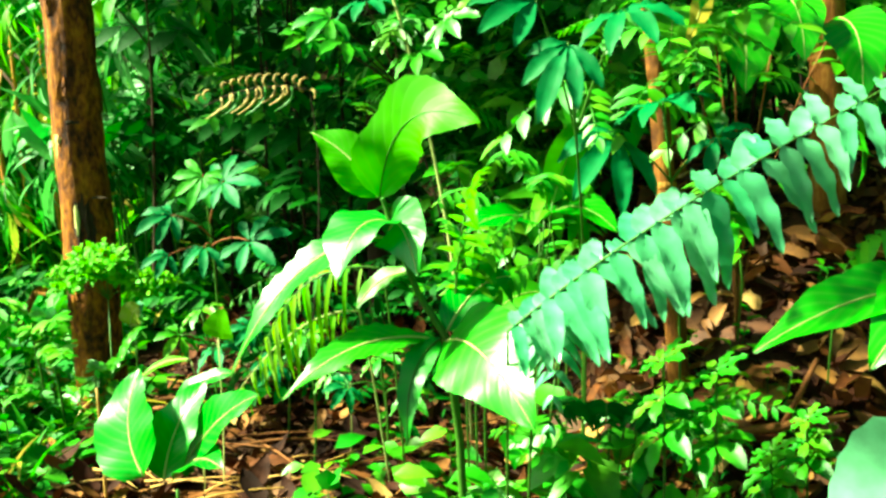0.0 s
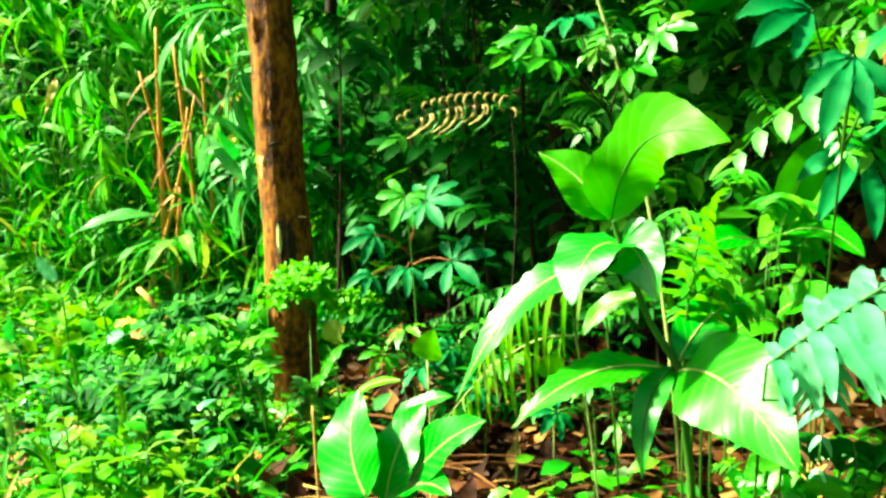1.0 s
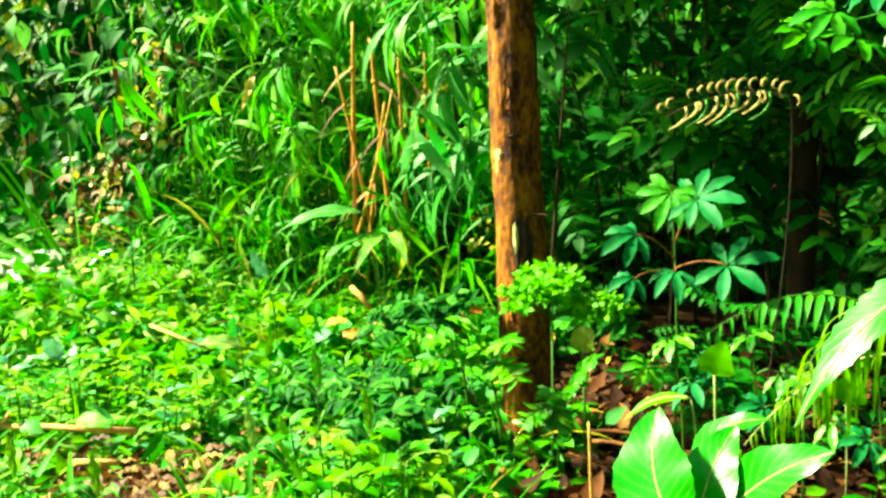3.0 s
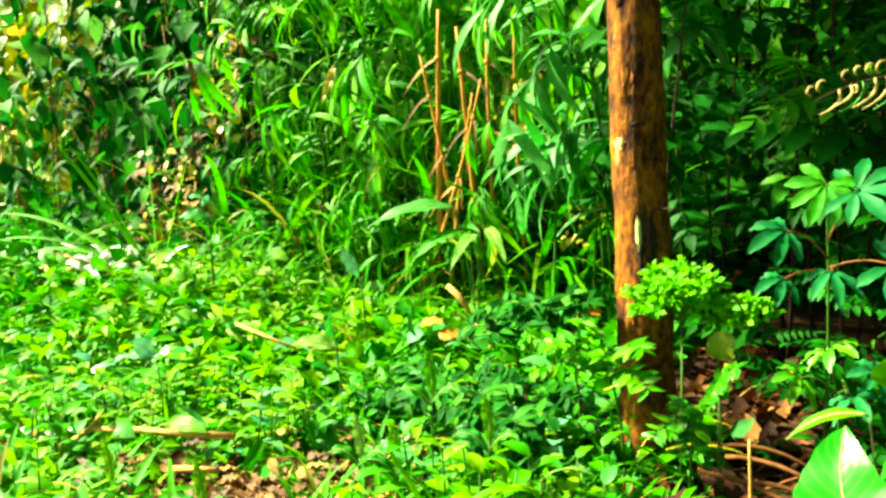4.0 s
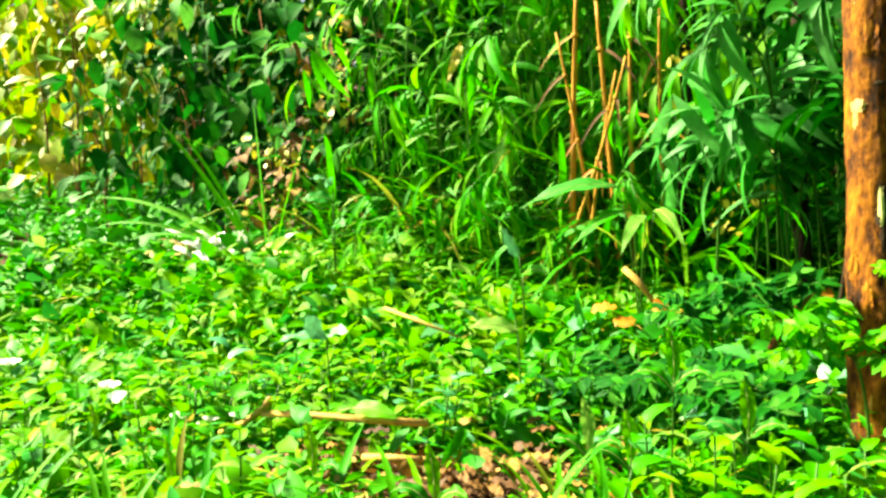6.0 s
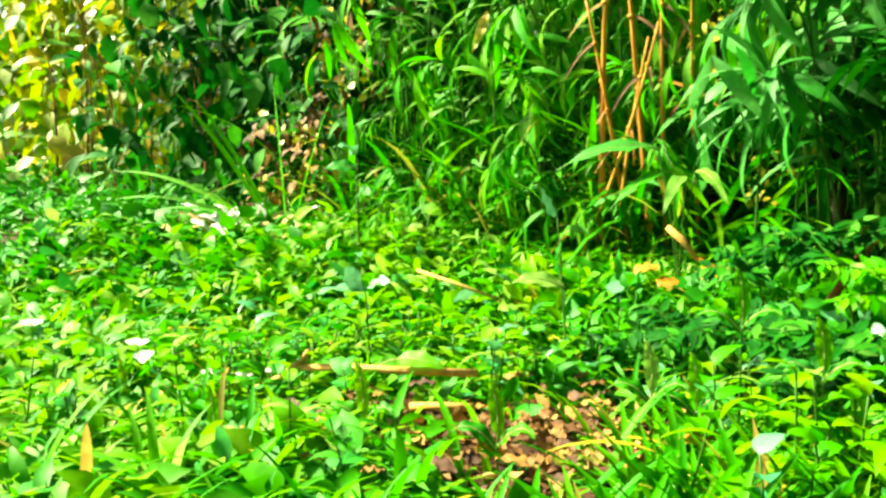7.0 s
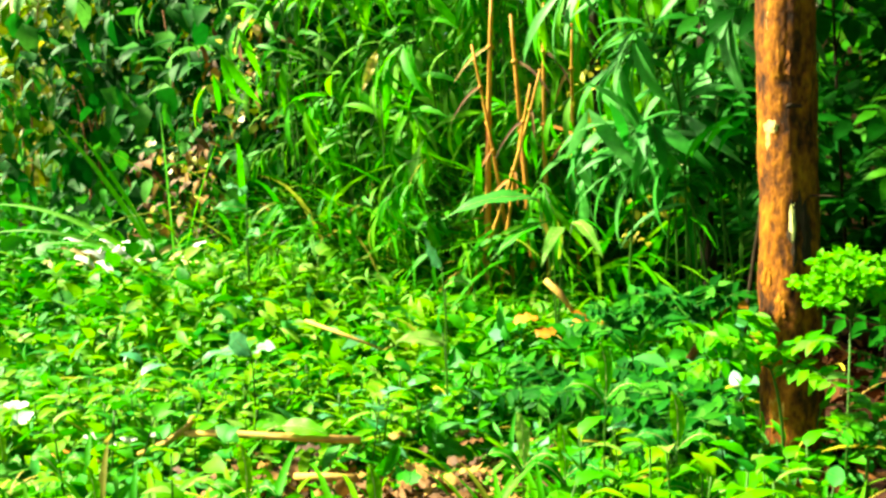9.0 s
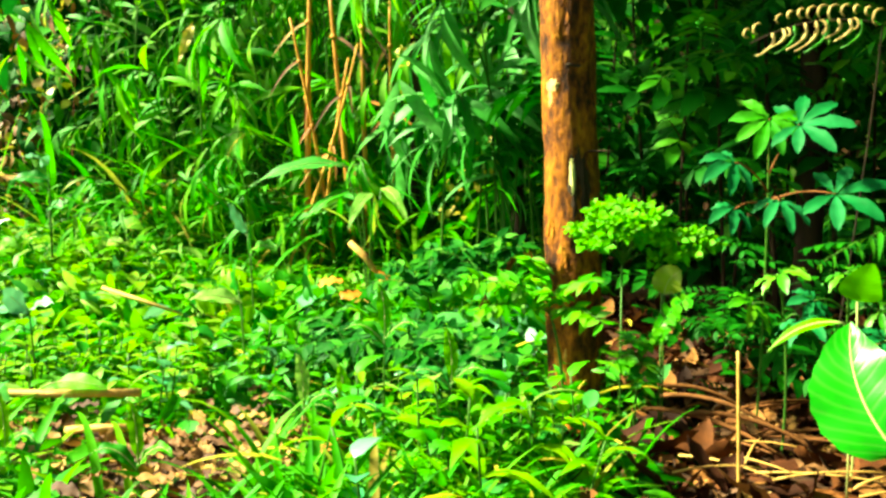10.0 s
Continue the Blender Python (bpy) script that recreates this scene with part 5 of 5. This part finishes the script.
lone_leaf("pale_leaf_weed", (-2.58, 2.60), [((-2.58, 2.57, 0.25), (-2.61, 2.54, 0.29), (-2.60, 2.50, 0.315), 0.06, (-0.6, -0.55, 0.58), PALE, "ovate"),
                                         ((-2.58, 2.57, 0.25), (-2.52, 2.53, 0.29), (-2.46, 2.50, 0.285), 0.045, (-0.5, -0.45, 0.75), PALE, "ovate"),
                                         ((-2.58, 2.57, 0.25), (-2.66, 2.53, 0.27), (-2.72, 2.50, 0.225), 0.045, (-0.5, -0.45, 0.75), PALE, "ovate")], "weed with pale whitish green leaves")
for x, y, hgt in ((-1.66, 2.42, 0.19), (-1.75, 2.40, 0.21), (-1.58, 2.46, 0.37), (-1.42, 2.44, 0.28), (-1.95, 2.05, 0.17), (-3.2, 2.3, 0.05), (-2.6, 2.0, 0.10), (-1.35, 2.35, 0.2), (-2.28, 2.1, 0.16), (-2.9, 2.2, 0.12)):
    lone_leaf("lance_leaf_weed", (x, y), [((x, y, hgt - 0.12), (x + 0.004, y - 0.005, hgt - 0.03), (x - 0.015, y - 0.01, hgt), 0.03, (0.1, -0.95, 0.2), WEED_LIGHT, "lance"),
                                          ((x, y, hgt - 0.13), (x + 0.05, y - 0.01, hgt - 0.06), (x + 0.085, y - 0.02, hgt - 0.1), 0.028, (0, -0.5, 0.8), WEED, "lance"),
                                          ((x, y, hgt - 0.14), (x - 0.05, y - 0.01, hgt - 0.07), (x - 0.09, y - 0.02, hgt - 0.11), 0.03, (0, -0.5, 0.8), WEED, "lance")], "upright weed with narrow lance-shaped leaves", "weed", "lance-leaved weeds")
lone_leaf("pale_leaf_weed", (-2.30, 3.36), [((-2.31, 3.32, 0.45), (-2.33, 3.28, 0.50), (-2.345, 3.25, 0.545), 0.085, (-0.6, -0.55, 0.58), PALE, "round"),
                                         ((-2.30, 3.33, 0.38), (-2.24, 3.29, 0.42), (-2.18, 3.27, 0.39), 0.06, (0, -0.6, 0.8), WEED, "ovate")], "upright weed with a pale round leaf")
lone_leaf("round_leaf_weed", (-3.40, 3.80), [((-3.39, 3.76, 0.69), (-3.42, 3.72, 0.73), (-3.47, 3.70, 0.715), 0.075, (-0.6, -0.55, 0.58), PALE, "ovate"),
                                         ((-3.40, 3.77, 0.62), (-3.46, 3.73, 0.65), (-3.53, 3.71, 0.62), 0.07, (-0.1, -0.7, 0.7), GREY_GREEN, "ovate"),
                                         ((-3.40, 3.77, 0.50), (-3.34, 3.73, 0.54), (-3.29, 3.71, 0.51), 0.06, (0.1, -0.7, 0.7), WEED, "ovate")], "tall slender weed with pale oval leaves")
lone_leaf("pale_leaf_weed", (-2.12, 2.90), [((-2.13, 2.87, 0.30), (-2.14, 2.84, 0.345), (-2.11, 2.82, 0.385), 0.07, (-0.6, -0.55, 0.58), GREY_GREEN, "ovate"),
                                         ((-2.12, 2.87, 0.26), (-2.19, 2.83, 0.30), (-2.25, 2.81, 0.27), 0.055, (0, -0.6, 0.8), WEED_LIGHT, "ovate")], "upright weed with one pale oval leaf")
lone_leaf("striped_leaf_plant", (-1.98, 3.65), [((-2.05, 3.6, 0.68), (-2.20, 3.52, 0.72), (-2.375, 3.48, 0.60), 0.075, (-0.1, -0.6, 0.8), GREY_GREEN, "lance"),
                                            ((-2.0, 3.6, 0.60), (-2.08, 3.5, 0.60), (-2.18, 3.46, 0.46), 0.045, (-0.1, -0.6, 0.8), HANG, "lance"),
                                            ((-1.92, 3.6, 0.60), (-1.86, 3.5, 0.62), (-1.78, 3.46, 0.48), 0.045, (0.1, -0.6, 0.8), HANG, "lance"),
                                            ((-1.95, 3.6, 0.58), (-1.96, 3.48, 0.60), (-1.98, 3.40, 0.45), 0.045, (0.1, -0.7, 0.7), HANG, "lance")], "plant with a long pale arching leaf", "plant")
lone_leaf("broad_leaf_shrub", (0.75, 2.75), [((0.70, 2.65, 1.16), (0.72, 2.55, 1.14), (0.70, 2.5, 0.95), 0.16, (0, -1, 0.2), SAPLING, "ovate"),
                                         ((0.95, 2.65, 1.14), (0.98, 2.55, 1.12), (0.96, 2.5, 0.93), 0.16, (0, -1, 0.2), SAPLING, "ovate"),
                                         ((0.55, 2.65, 1.18), (0.55, 2.56, 1.14), (0.52, 2.5, 1.0), 0.12, (0, -1, 0.2), FERN_GREEN, "ovate"),
                                         ((0.63, 2.62, 1.22), (0.61, 2.53, 1.16), (0.56, 2.48, 1.06), 0.05, (0.2, -1, 0.3), YELLOW_LEAF, "lance"),
                                         ((0.82, 2.65, 1.2), (0.84, 2.55, 1.16), (0.83, 2.5, 1.02), 0.12, (0, -1, 0.2), SAPLING, "ovate")], "shrub with large drooping oval leaves", "shrub", "", TWIG)
lone_leaf("broad_leaf_weed", (0.22, 2.62), [((0.24, 2.55, 0.66), (0.32, 2.42, 0.74), (0.40, 2.36, 0.64), 0.11, (0.1, -0.6, 0.8), SAPLING, "ovate"),
                                       ((0.23, 2.55, 0.64), (0.15, 2.42, 0.71), (0.06, 2.38, 0.64), 0.10, (-0.1, -0.6, 0.8), SAPLING, "ovate"),
                                       ((0.26, 2.55, 0.70), (0.30, 2.46, 0.85), (0.33, 2.40, 0.90), 0.09, (0.1, -0.9, 0.3), FERN_GREEN, "ovate"),
                                       ((0.25, 2.5, 0.50), (0.30, 2.42, 0.58), (0.36, 2.36, 0.50), 0.12, (0.1, -0.7, 0.6), SAPLING, "ovate"),
                                       ((0.25, 2.5, 0.48), (0.17, 2.42, 0.52), (0.10, 2.38, 0.42), 0.09, (-0.1, -0.7, 0.6), FERN_GREEN, "ovate")], "broad-leaved weed behind the sapling")


# ---- strap-leaved clump, reeds, palm ----
def strap_plant():
    b = np.array(G(-3.98, 4.05))
    p = thing("strap_leaf_clump", b, "clump of long bright green arching blades", "grass")
    for tip, w in (((-4.66, 3.95, 1.05), 0.030), ((-4.50, 3.95, 0.99), 0.028), ((-5.02, 3.9, 0.62), 0.028), ((-5.02, 3.9, 0.47), 0.026), ((-4.75, 3.85, 0.40), 0.024), ((-3.7, 4.0, 0.95), 0.02), ((-4.2, 4.2, 1.1), 0.02)):
        tip = np.array(tip)
        flat = 1.0 if tip[2] < 0.8 else 0.55
        mid = b + (tip - b) * 0.5 + np.array([0, 0, 0.22 * flat])
        V, F, uv, C, N = blade(b, mid, tip, w, (-0.5, -0.6, 0.6), "strap", 17, 3, 0.4, 0.0)
        part("blade", mesh_of("blade", V - b, F, FLUFFY, uv), FLUFFY, p)


strap_plant()
rows = [((-2.70, 5.1), (-2.71, 5.1, 1.75), 0.014), ((-2.42, 5.1), (-2.60, 5.1, 1.65), 0.013), ((-2.36, 5.15), (-2.42, 5.1, 1.7), 0.011), ((-2.55, 5.15), (-2.80, 5.05, 1.5), 0.009), ((-2.85, 5.0), (-2.40, 5.0, 1.35), 0.008), ((-2.2, 5.2), (-2.28, 5.15, 1.6), 0.010), ((-2.62, 5.05), (-2.45, 5.0, 1.28), 0.008)]
for (x, y), tip, r in rows:
    x, y = -1.316 + (x + 1.316) * 0.836, y - 0.75
    b = np.array(G(x, y)); t = np.array([-1.316 + (tip[0] + 1.316) * 0.836, tip[1] - 0.75, 0.52 + (tip[2] - 0.52) * 0.87])
    rd = thing("dry_reed", b, "dry orange-brown reed stalk in the grass", "reed", "dry reeds")
    pts = bezier(b, (b + t) / 2 + np.array([RNG.normal(0, 0.05), 0, 0]), t, 14)
    tube_part("stalk", pts, [r * 1.15, r, r * 0.6], REED, rd)
    for k in (4, 8, 11):
        tube_part("node", [pts[k] - (0, 0, 0.008), pts[k], pts[k] + (0, 0, 0.008)], r * 1.3, REED, rd)
    for k in (8, 11):
        e = pts[k] + np.array([RNG.normal(0, 0.12), -0.04, -0.16])
        V, F, uv, C, N = blade(pts[k], (pts[k] + e) / 2 + np.array([0, 0, 0.06]), e, 0.013, (0.1, -0.8, 0.5), "strap", 9, 3, 0.4, 0)
        part("dry_blade", mesh_of("dry_blade", V - b, F, TAN_LEAF if k != 8 else ORANGE_LEAF, uv), TAN_LEAF, rd)
b = np.array(G(-3.0, 4.35))
yh = thing("grass_stalk", b, "tall grass stalk with one hanging yellow leaf", "grass")
tube_part("stalk", bezier(b, (-2.98, 4.33, 0.9), (-3.02, 4.28, 1.36), 9), [0.005, 0.003], STEM, yh)
big_leaf(yh, (-3.02, 4.28, 1.36), (-3.03, 4.25, 1.29), (-3.075, 4.24, 1.165), 0.045, (0.2, -1, 0.1), YELLOW_LEAF, "hanging yellow dead leaf", shape="lance", rib=STRAW, rib_size=0.0015)

for k, (a, m, t, n) in enumerate((((-1.42, 4.45, 1.32), (-1.75, 4.3, 1.45), (-2.25, 4.15, 0.95), 12), ((-1.40, 4.4, 1.05), (-1.70, 4.25, 1.18), (-2.05, 4.1, 0.75), 11), ((-1.42, 4.45, 1.5), (-1.7, 4.3, 1.8), (-2.2, 4.1, 1.45), 11), ((-1.38, 4.45, 1.2), (-1.55, 4.2, 1.35), (-1.62, 4.0, 0.85), 10), ((-1.45, 4.5, 1.6), (-1.3, 4.3, 1.8), (-1.2, 4.1, 1.4), 10))):
    fern_frond("palm_frond", a, m, t, n, 0.36, 0.046, DARK if k % 2 else HANG, "greyish green palm frond with long drooping leaflets", G(-1.38, 4.6), 1.5, 0.1, STEM, 0.45, "lance", None, 0.6, "palm fronds", "palm", 0.32)


# ---- small trees, vine, sticks ----
def pole(name, pts, radii, material, label, category, group=""):
    b = np.array(pts[0], float)
    V, F = tube(np.array(pts, float) - b, radii, 9)
    for i, v in enumerate(V):
        V[i] = v + 0.12 * np.mean(radii) * np.array(noise.noise_vector(Vector(v) * 30))
    ob = tagged(new(name, mesh_of(name, V, F, material)), label, category, group)
    ob.location = b
    return ob


def young_tree(base, mid, top, radii, material, label, spread=0.4):
    t = thing("young_tree", base, label, "tree", "young trees")
    pts = bezier(base, mid, top, 24)
    tube_part("trunk", pts, radii, material, t, sides=12)
    add_crown(t, top, spread)
    for k, turn in ((9, 0.6), (15, 2.4), (20, 4.0)):
        tube_part("branch_stub", bezier(pts[k], pts[k] + np.array([math.cos(turn), math.sin(turn), 0.6]) * 0.05, pts[k] + np.array([math.cos(turn), math.sin(turn), 0.9]) * 0.11, 5), [radii[0] * 0.35, 0.003], material, t)
        tube_part("knot", [pts[k] - (0, 0, 0.02), pts[k], pts[k] + (0, 0, 0.02)], [radii[0] * 0.7, radii[0] * 1.06, radii[0] * 0.7], material, t, sides=12)



def add_crown(tree, top, spread, count=170):
    o = np.array(tree.location)
    P = RNG.normal(0, 0.45, (count, 3)) * np.array([1, 1, 0.6]) * spread + np.array(top) + np.array([0, 0, 0.25])
    P[:, 2] = np.maximum(P[:, 2], 1.85)
    d = RNG.normal(0, 1, (count, 3)); d[:, 2] = -0.4 + 0.3 * d[:, 2]
    heap = Heap(); heap.add(leaf_template(0.12, 0.055, 4, 3), P - o, frames_of(d, RNG.normal(0, 0.4, (count, 3)) + np.array([0, 0, 1.0])), RNG.uniform(0.7, 1.3, count))
    part("crown", mesh_of("crown", np.concatenate(heap.V), np.concatenate(heap.F), SHRUB), SHRUB, tree, "small crown of green leaves")


young_tree(G(0.60, 2.72), (0.56, 2.68, 0.7), (0.40, 2.66, 2.2), [0.029, 0.025, 0.021], YOUNG_BARK, "thin brown trunk of a young tree")
young_tree(G(1.08, 3.1), (1.08, 3.1, 1.0), (1.0, 3.1, 2.5), [0.055, 0.05, 0.04], YOUNG_BARK, "brown trunk of a young tree by the fern")
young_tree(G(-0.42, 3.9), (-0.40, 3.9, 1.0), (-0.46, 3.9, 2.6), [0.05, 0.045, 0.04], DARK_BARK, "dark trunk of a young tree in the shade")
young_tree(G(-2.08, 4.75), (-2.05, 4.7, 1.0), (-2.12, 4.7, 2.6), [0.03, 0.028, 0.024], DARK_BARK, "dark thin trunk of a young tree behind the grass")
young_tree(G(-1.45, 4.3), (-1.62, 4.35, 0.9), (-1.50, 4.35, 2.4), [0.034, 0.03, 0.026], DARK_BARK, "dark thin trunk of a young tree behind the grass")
pole("bare_stem", bezier(G(0.04, 2.85), (-0.02, 2.8, 0.95), (-0.26, 2.8, 1.5), 20), [0.005, 0.0045, 0.004], PALE_STEM, "thin leaning pale stem", "stem", "bare stems")
pole("upright_stick", bezier((-0.817, 2.35, gz(-0.817, 2.35) - 0.01), (-0.822, 2.35, 0.1), (-0.828, 2.35, 0.27), 10), [0.0038, 0.003], STRAW, "thin pale stick standing upright", "stick", "sticks")
pole("bamboo_log", [(-2.685, 2.42, 0.055), (-2.56, 2.425, 0.066), (-2.40, 2.43, 0.074), (-2.18, 2.44, 0.088)], [0.010, 0.0105, 0.010, 0.010], STRAW, "dry straw-coloured bamboo stick on the weeds", "stick", "sticks")
pole("broken_branch", [(-2.84, 2.42, -0.02), (-2.75, 2.42, 0.02), (-2.68, 2.42, 0.07), (-2.66, 2.42, 0.10)], [0.008, 0.010, 0.008], STRAW, "short broken dry branch", "stick", "sticks")
pole("dry_stick", [(-2.28, 2.3, 0.025), (-2.2, 2.3, 0.036), (-2.12, 2.3, 0.042)], [0.009, 0.009], STRAW, "short straw-coloured stick on the litter", "stick", "sticks")
pole("dry_stick", [(-2.745, 3.15, 0.257), (-2.6, 3.13, 0.225), (-2.44, 3.12, 0.185)], [0.006, 0.007, 0.004], STRAW, "slanting dry stalk lying on the weeds", "stick", "sticks")
pole("dry_stick", [(-1.45, 3.0, 0.25), (-1.40, 3.0, 0.34), (-1.34, 3.0, 0.44)], [0.012, 0.010], TWIG, "leaning brown stick beside the trunk", "stick", "sticks")
pole("dry_stick", [(-1.94, 3.3, 0.42), (-1.89, 3.3, 0.38), (-1.84, 3.29, 0.32)], [0.010, 0.012, 0.006], STRAW, "curved orange-brown bark strip", "stick", "sticks")
pole("dry_stick", [(0.62, 2.52, 0.13), (0.78, 2.5, 0.16), (0.95, 2.48, 0.20)], [0.010, 0.012, 0.007], TWIG, "brown branch lying on the litter", "stick", "sticks")
pole("dry_stick", [(0.80, 2.52, 0.14), (0.84, 2.5, 0.24), (0.88, 2.5, 0.33)], [0.008, 0.006], TWIG, "brown twig rising from the litter", "stick", "sticks")
for k in range(22):
    x, y = RNG.uniform(-1.0, 0.3), RNG.uniform(2.35, 3.1)
    az, l = RNG.normal(-0.2, 0.5), RNG.uniform(0.15, 0.42)
    z = gz(x, y) + 0.03
    a = np.array([x, y, z]); c = a + l * np.array([math.cos(az), math.sin(az), RNG.uniform(-0.02, 0.22)])
    pole("twig", bezier(a, (a + c) / 2 + np.array([0, 0, RNG.uniform(0, 0.06)]), c, 8), [0.0045, 0.0035, 0.0018], TWIG, "reddish brown dead twig on the litter", "twig", "twigs")
for k in range(18):
    x, y = RNG.uniform(-0.95, -0.25), RNG.uniform(2.3, 2.75)
    az, l = RNG.normal(0.1, 0.7), RNG.uniform(0.1, 0.3)
    a = np.array([x, y, gz(x, y) + 0.045]); c = a + l * np.array([math.cos(az), math.sin(az), RNG.uniform(-0.02, 0.15)])
    pole("twig", bezier(a, (a + c) / 2 + np.array([0, 0, 0.02]), c, 6), [0.0028, 0.0022, 0.0012], STRAW, "pale straw-coloured twig on the dark litter", "twig", "twigs")
for x, y, l, az in ((-0.95, 2.92, 0.30, -0.25), (-1.0, 2.8, 0.34, -0.35), (-0.98, 2.98, 0.26, 0.1), (-0.9, 2.75, 0.3, -0.15)):
    z = gz(x, y) + 0.1
    a = np.array([x, y, z]); c = a + l * np.array([math.cos(az), math.sin(az), -0.2])
    pole("root", bezier(a, (a + c) / 2 + np.array([0, 0, 0.06]), c, 10), [0.006, 0.0065, 0.0035], TWIG, "reddish brown surface root beside the trunk", "root", "roots")


# ---- white flowers and pale dry clump ----
def white_flower(x, y, z, size, label="small white blossom among the weeds"):
    f = thing("white_flower", (x, y, gz(x, y)), label, "flower", "white flowers")
    o = np.array(f.location)
    tube_part("stalk", bezier(o, (x, y, (o[2] + z) / 2), (x, y, z), 5), 0.0015, STEM, f)
    for k in range(5):
        a = k * 1.256 + RNG.normal(0, 0.2)
        c = np.array([x, y, z])
        d = np.array([math.cos(a), math.sin(a) * 0.7, 0.35])
        V, F, uv, C, N = blade(c, c + d * size * 0.6 + np.array([0, 0, size * 0.2]), c + d * size, size * 0.75, (0, -0.3, 1), "round", 6, 5, 0.1, 0.002)
        part("petal", mesh_of("petal", V - o, F, WHITE, uv), WHITE, f)


for x, y, z, s in ((-3.02, 2.45, -0.01, 0.035), (-2.96, 2.43, -0.02, 0.03), (-2.90, 2.45, 0.0, 0.028), (-3.31, 2.45, 0.05, 0.042), (-3.85, 2.5, 0.06, 0.045), (-2.82, 2.46, 0.02, 0.02)):
    white_flower(x, y, max(z, gz(x, y) + 0.05), s)
pc = thing("pale_dry_clump", G(-4.25, 4.02), "clump of bleached whitish dry leaves", "dry leaves")
for k in range(44):
    b = np.array(G(-4.22 + RNG.normal(0, 0.15), 3.98 + RNG.normal(0, 0.07))) + np.array([0, 0, 0.12])
    a = RNG.uniform(0, 6.28)
    t = b + np.array([math.cos(a) * 0.16, math.sin(a) * 0.12, RNG.uniform(0.0, 0.12)])
    V, F, uv, C, N = blade(b, (b + t) / 2 + np.array([0, 0, 0.05]), t, 0.03, (RNG.normal(0, 0.4), -0.6, 0.8), "lance", 8, 3, 0.4, 0.004)
    part("dry_leaf", mesh_of("dry_leaf", V - np.array(pc.location), F, WHITE if k % 3 else CURLED, uv), WHITE, pc)
fl = thing("fallen_leaf", G(-2.33, 2.42), "yellow-green fallen leaf lying on the bamboo stick", "leaf")
tube_part("stalk", bezier((-2.44, 2.425, 0.085), (-2.42, 2.42, 0.10), (-2.39, 2.42, 0.105), 5), 0.0016, PALE_STEM, fl)
big_leaf(fl, (-2.39, 2.42, 0.105), (-2.32, 2.41, 0.120), (-2.255, 2.42, 0.095), 0.048, (-0.3, -0.6, 0.75), YOUNG, shape="ovate", rib_size=0.0012, wave=0.002)


# ---- single weeds in the clearing ----
def weed_kinds():
    """Six kinds of weed, each with a stem and leaves that can be told apart."""
    kinds = []
    spec = [("ovate", 0.09, 0.046, WEED, 7, 0.20), ("round", 0.06, 0.045, WEED, 6, 0.15), ("lance", 0.14, 0.032, WEED_LIGHT, 7, 0.18), ("lance", 0.18, 0.020, GRASS, 8, 0.10), ("ovate", 0.075, 0.04, WEED_LIGHT, 8, 0.22), ("ovate", 0.10, 0.06, FERN, 5, 0.20)]
    names = ["broad-leaved green weed with oval leaves", "low weed with small round leaves", "yellow-green weed with long narrow leaves", "tuft of fresh green grass blades", "light green weed with many small leaves", "weed with pale bluish oval leaves"]
    for (shape, l, w, mat, count, high), label in zip(spec, names):
        p = thing("weed", (0, 0, 0), label + " in the clearing", "weed", "weeds in the clearing")
        tube_part("stem", bezier((0, 0, -0.01), (0.01, 0, high / 2), (0.02, 0.0, high), 5), [0.003, 0.002], STEM, p, sides=5)
        V, F = leaf_template(l, w, 8, 5, shape, 0.25, 0.9 if shape != "lance" else 1.3, 0.002)
        me = mesh_of("leaf", V, F, mat, np.stack([V[:, 0] / w + 0.5, V[:, 1] / l], -1))
        for k in range(count):
            f = (k + 1) / count
            a = k * 2.4
            e = 0.15 + 0.7 * f
            d = np.array([[math.cos(a) * math.cos(e), math.sin(a) * math.cos(e), math.sin(e)]])
            R = frames_of(d, np.array([[0.0, 0, 1]]))[0]
            ob = part("leaf", me, mat, p)
            z = high * f * (0.3 if mat is GRASS else 1)
            s = 1.1 - 0.35 * f
            ob.matrix_basis = Matrix([[*R[0], 0.02 * f], [*R[1], 0], [*R[2], z], [0, 0, 0, 1]]) @ Matrix.Diagonal((s, s, s, 1))
        kinds.append(p)
    return kinds


def plant_weeds():
    kinds = weed_kinds()
    spots = 0
    while spots < 290:
        x, y = RNG.uniform(-3.5, -1.0), RNG.uniform(1.85, 3.05)
        if RNG.uniform() > meadow(x, y) ** 2 * min(1.0, 0.25 + max(0.0, y - 1.9)):
            continue
        s = RNG.uniform(0.7, 1.25)
        m = Matrix.LocRotScale((x, y, gz(x, y)), Euler((RNG.normal(0, 0.12), RNG.normal(0, 0.12), RNG.uniform(0, 6.28))), (s, s, s))
        k = kinds[int(RNG.choice(6, p=[0.2, 0.13, 0.24, 0.22, 0.18, 0.03]))]
        if spots < 6:
            kinds[spots].matrix_basis = m
        else:
            copy_thing(k, m @ Matrix.Diagonal((*[1 / v for v in k.scale], 1)))
        spots += 1
    for k in range(26):
        x, y = RNG.uniform(-0.45, 1.0), RNG.uniform(2.35, 3.0)
        s = RNG.uniform(0.5, 0.9)
        q = kinds[int(RNG.choice([0, 1, 4]))]
        m = Matrix.LocRotScale((x, y, gz(x, y)), Euler((0.1, 0.05, RNG.uniform(0, 6.28))), (s, s, s))
        copy_thing(q, m @ Matrix.Diagonal((*[1 / v for v in q.scale], 1)))


plant_weeds()
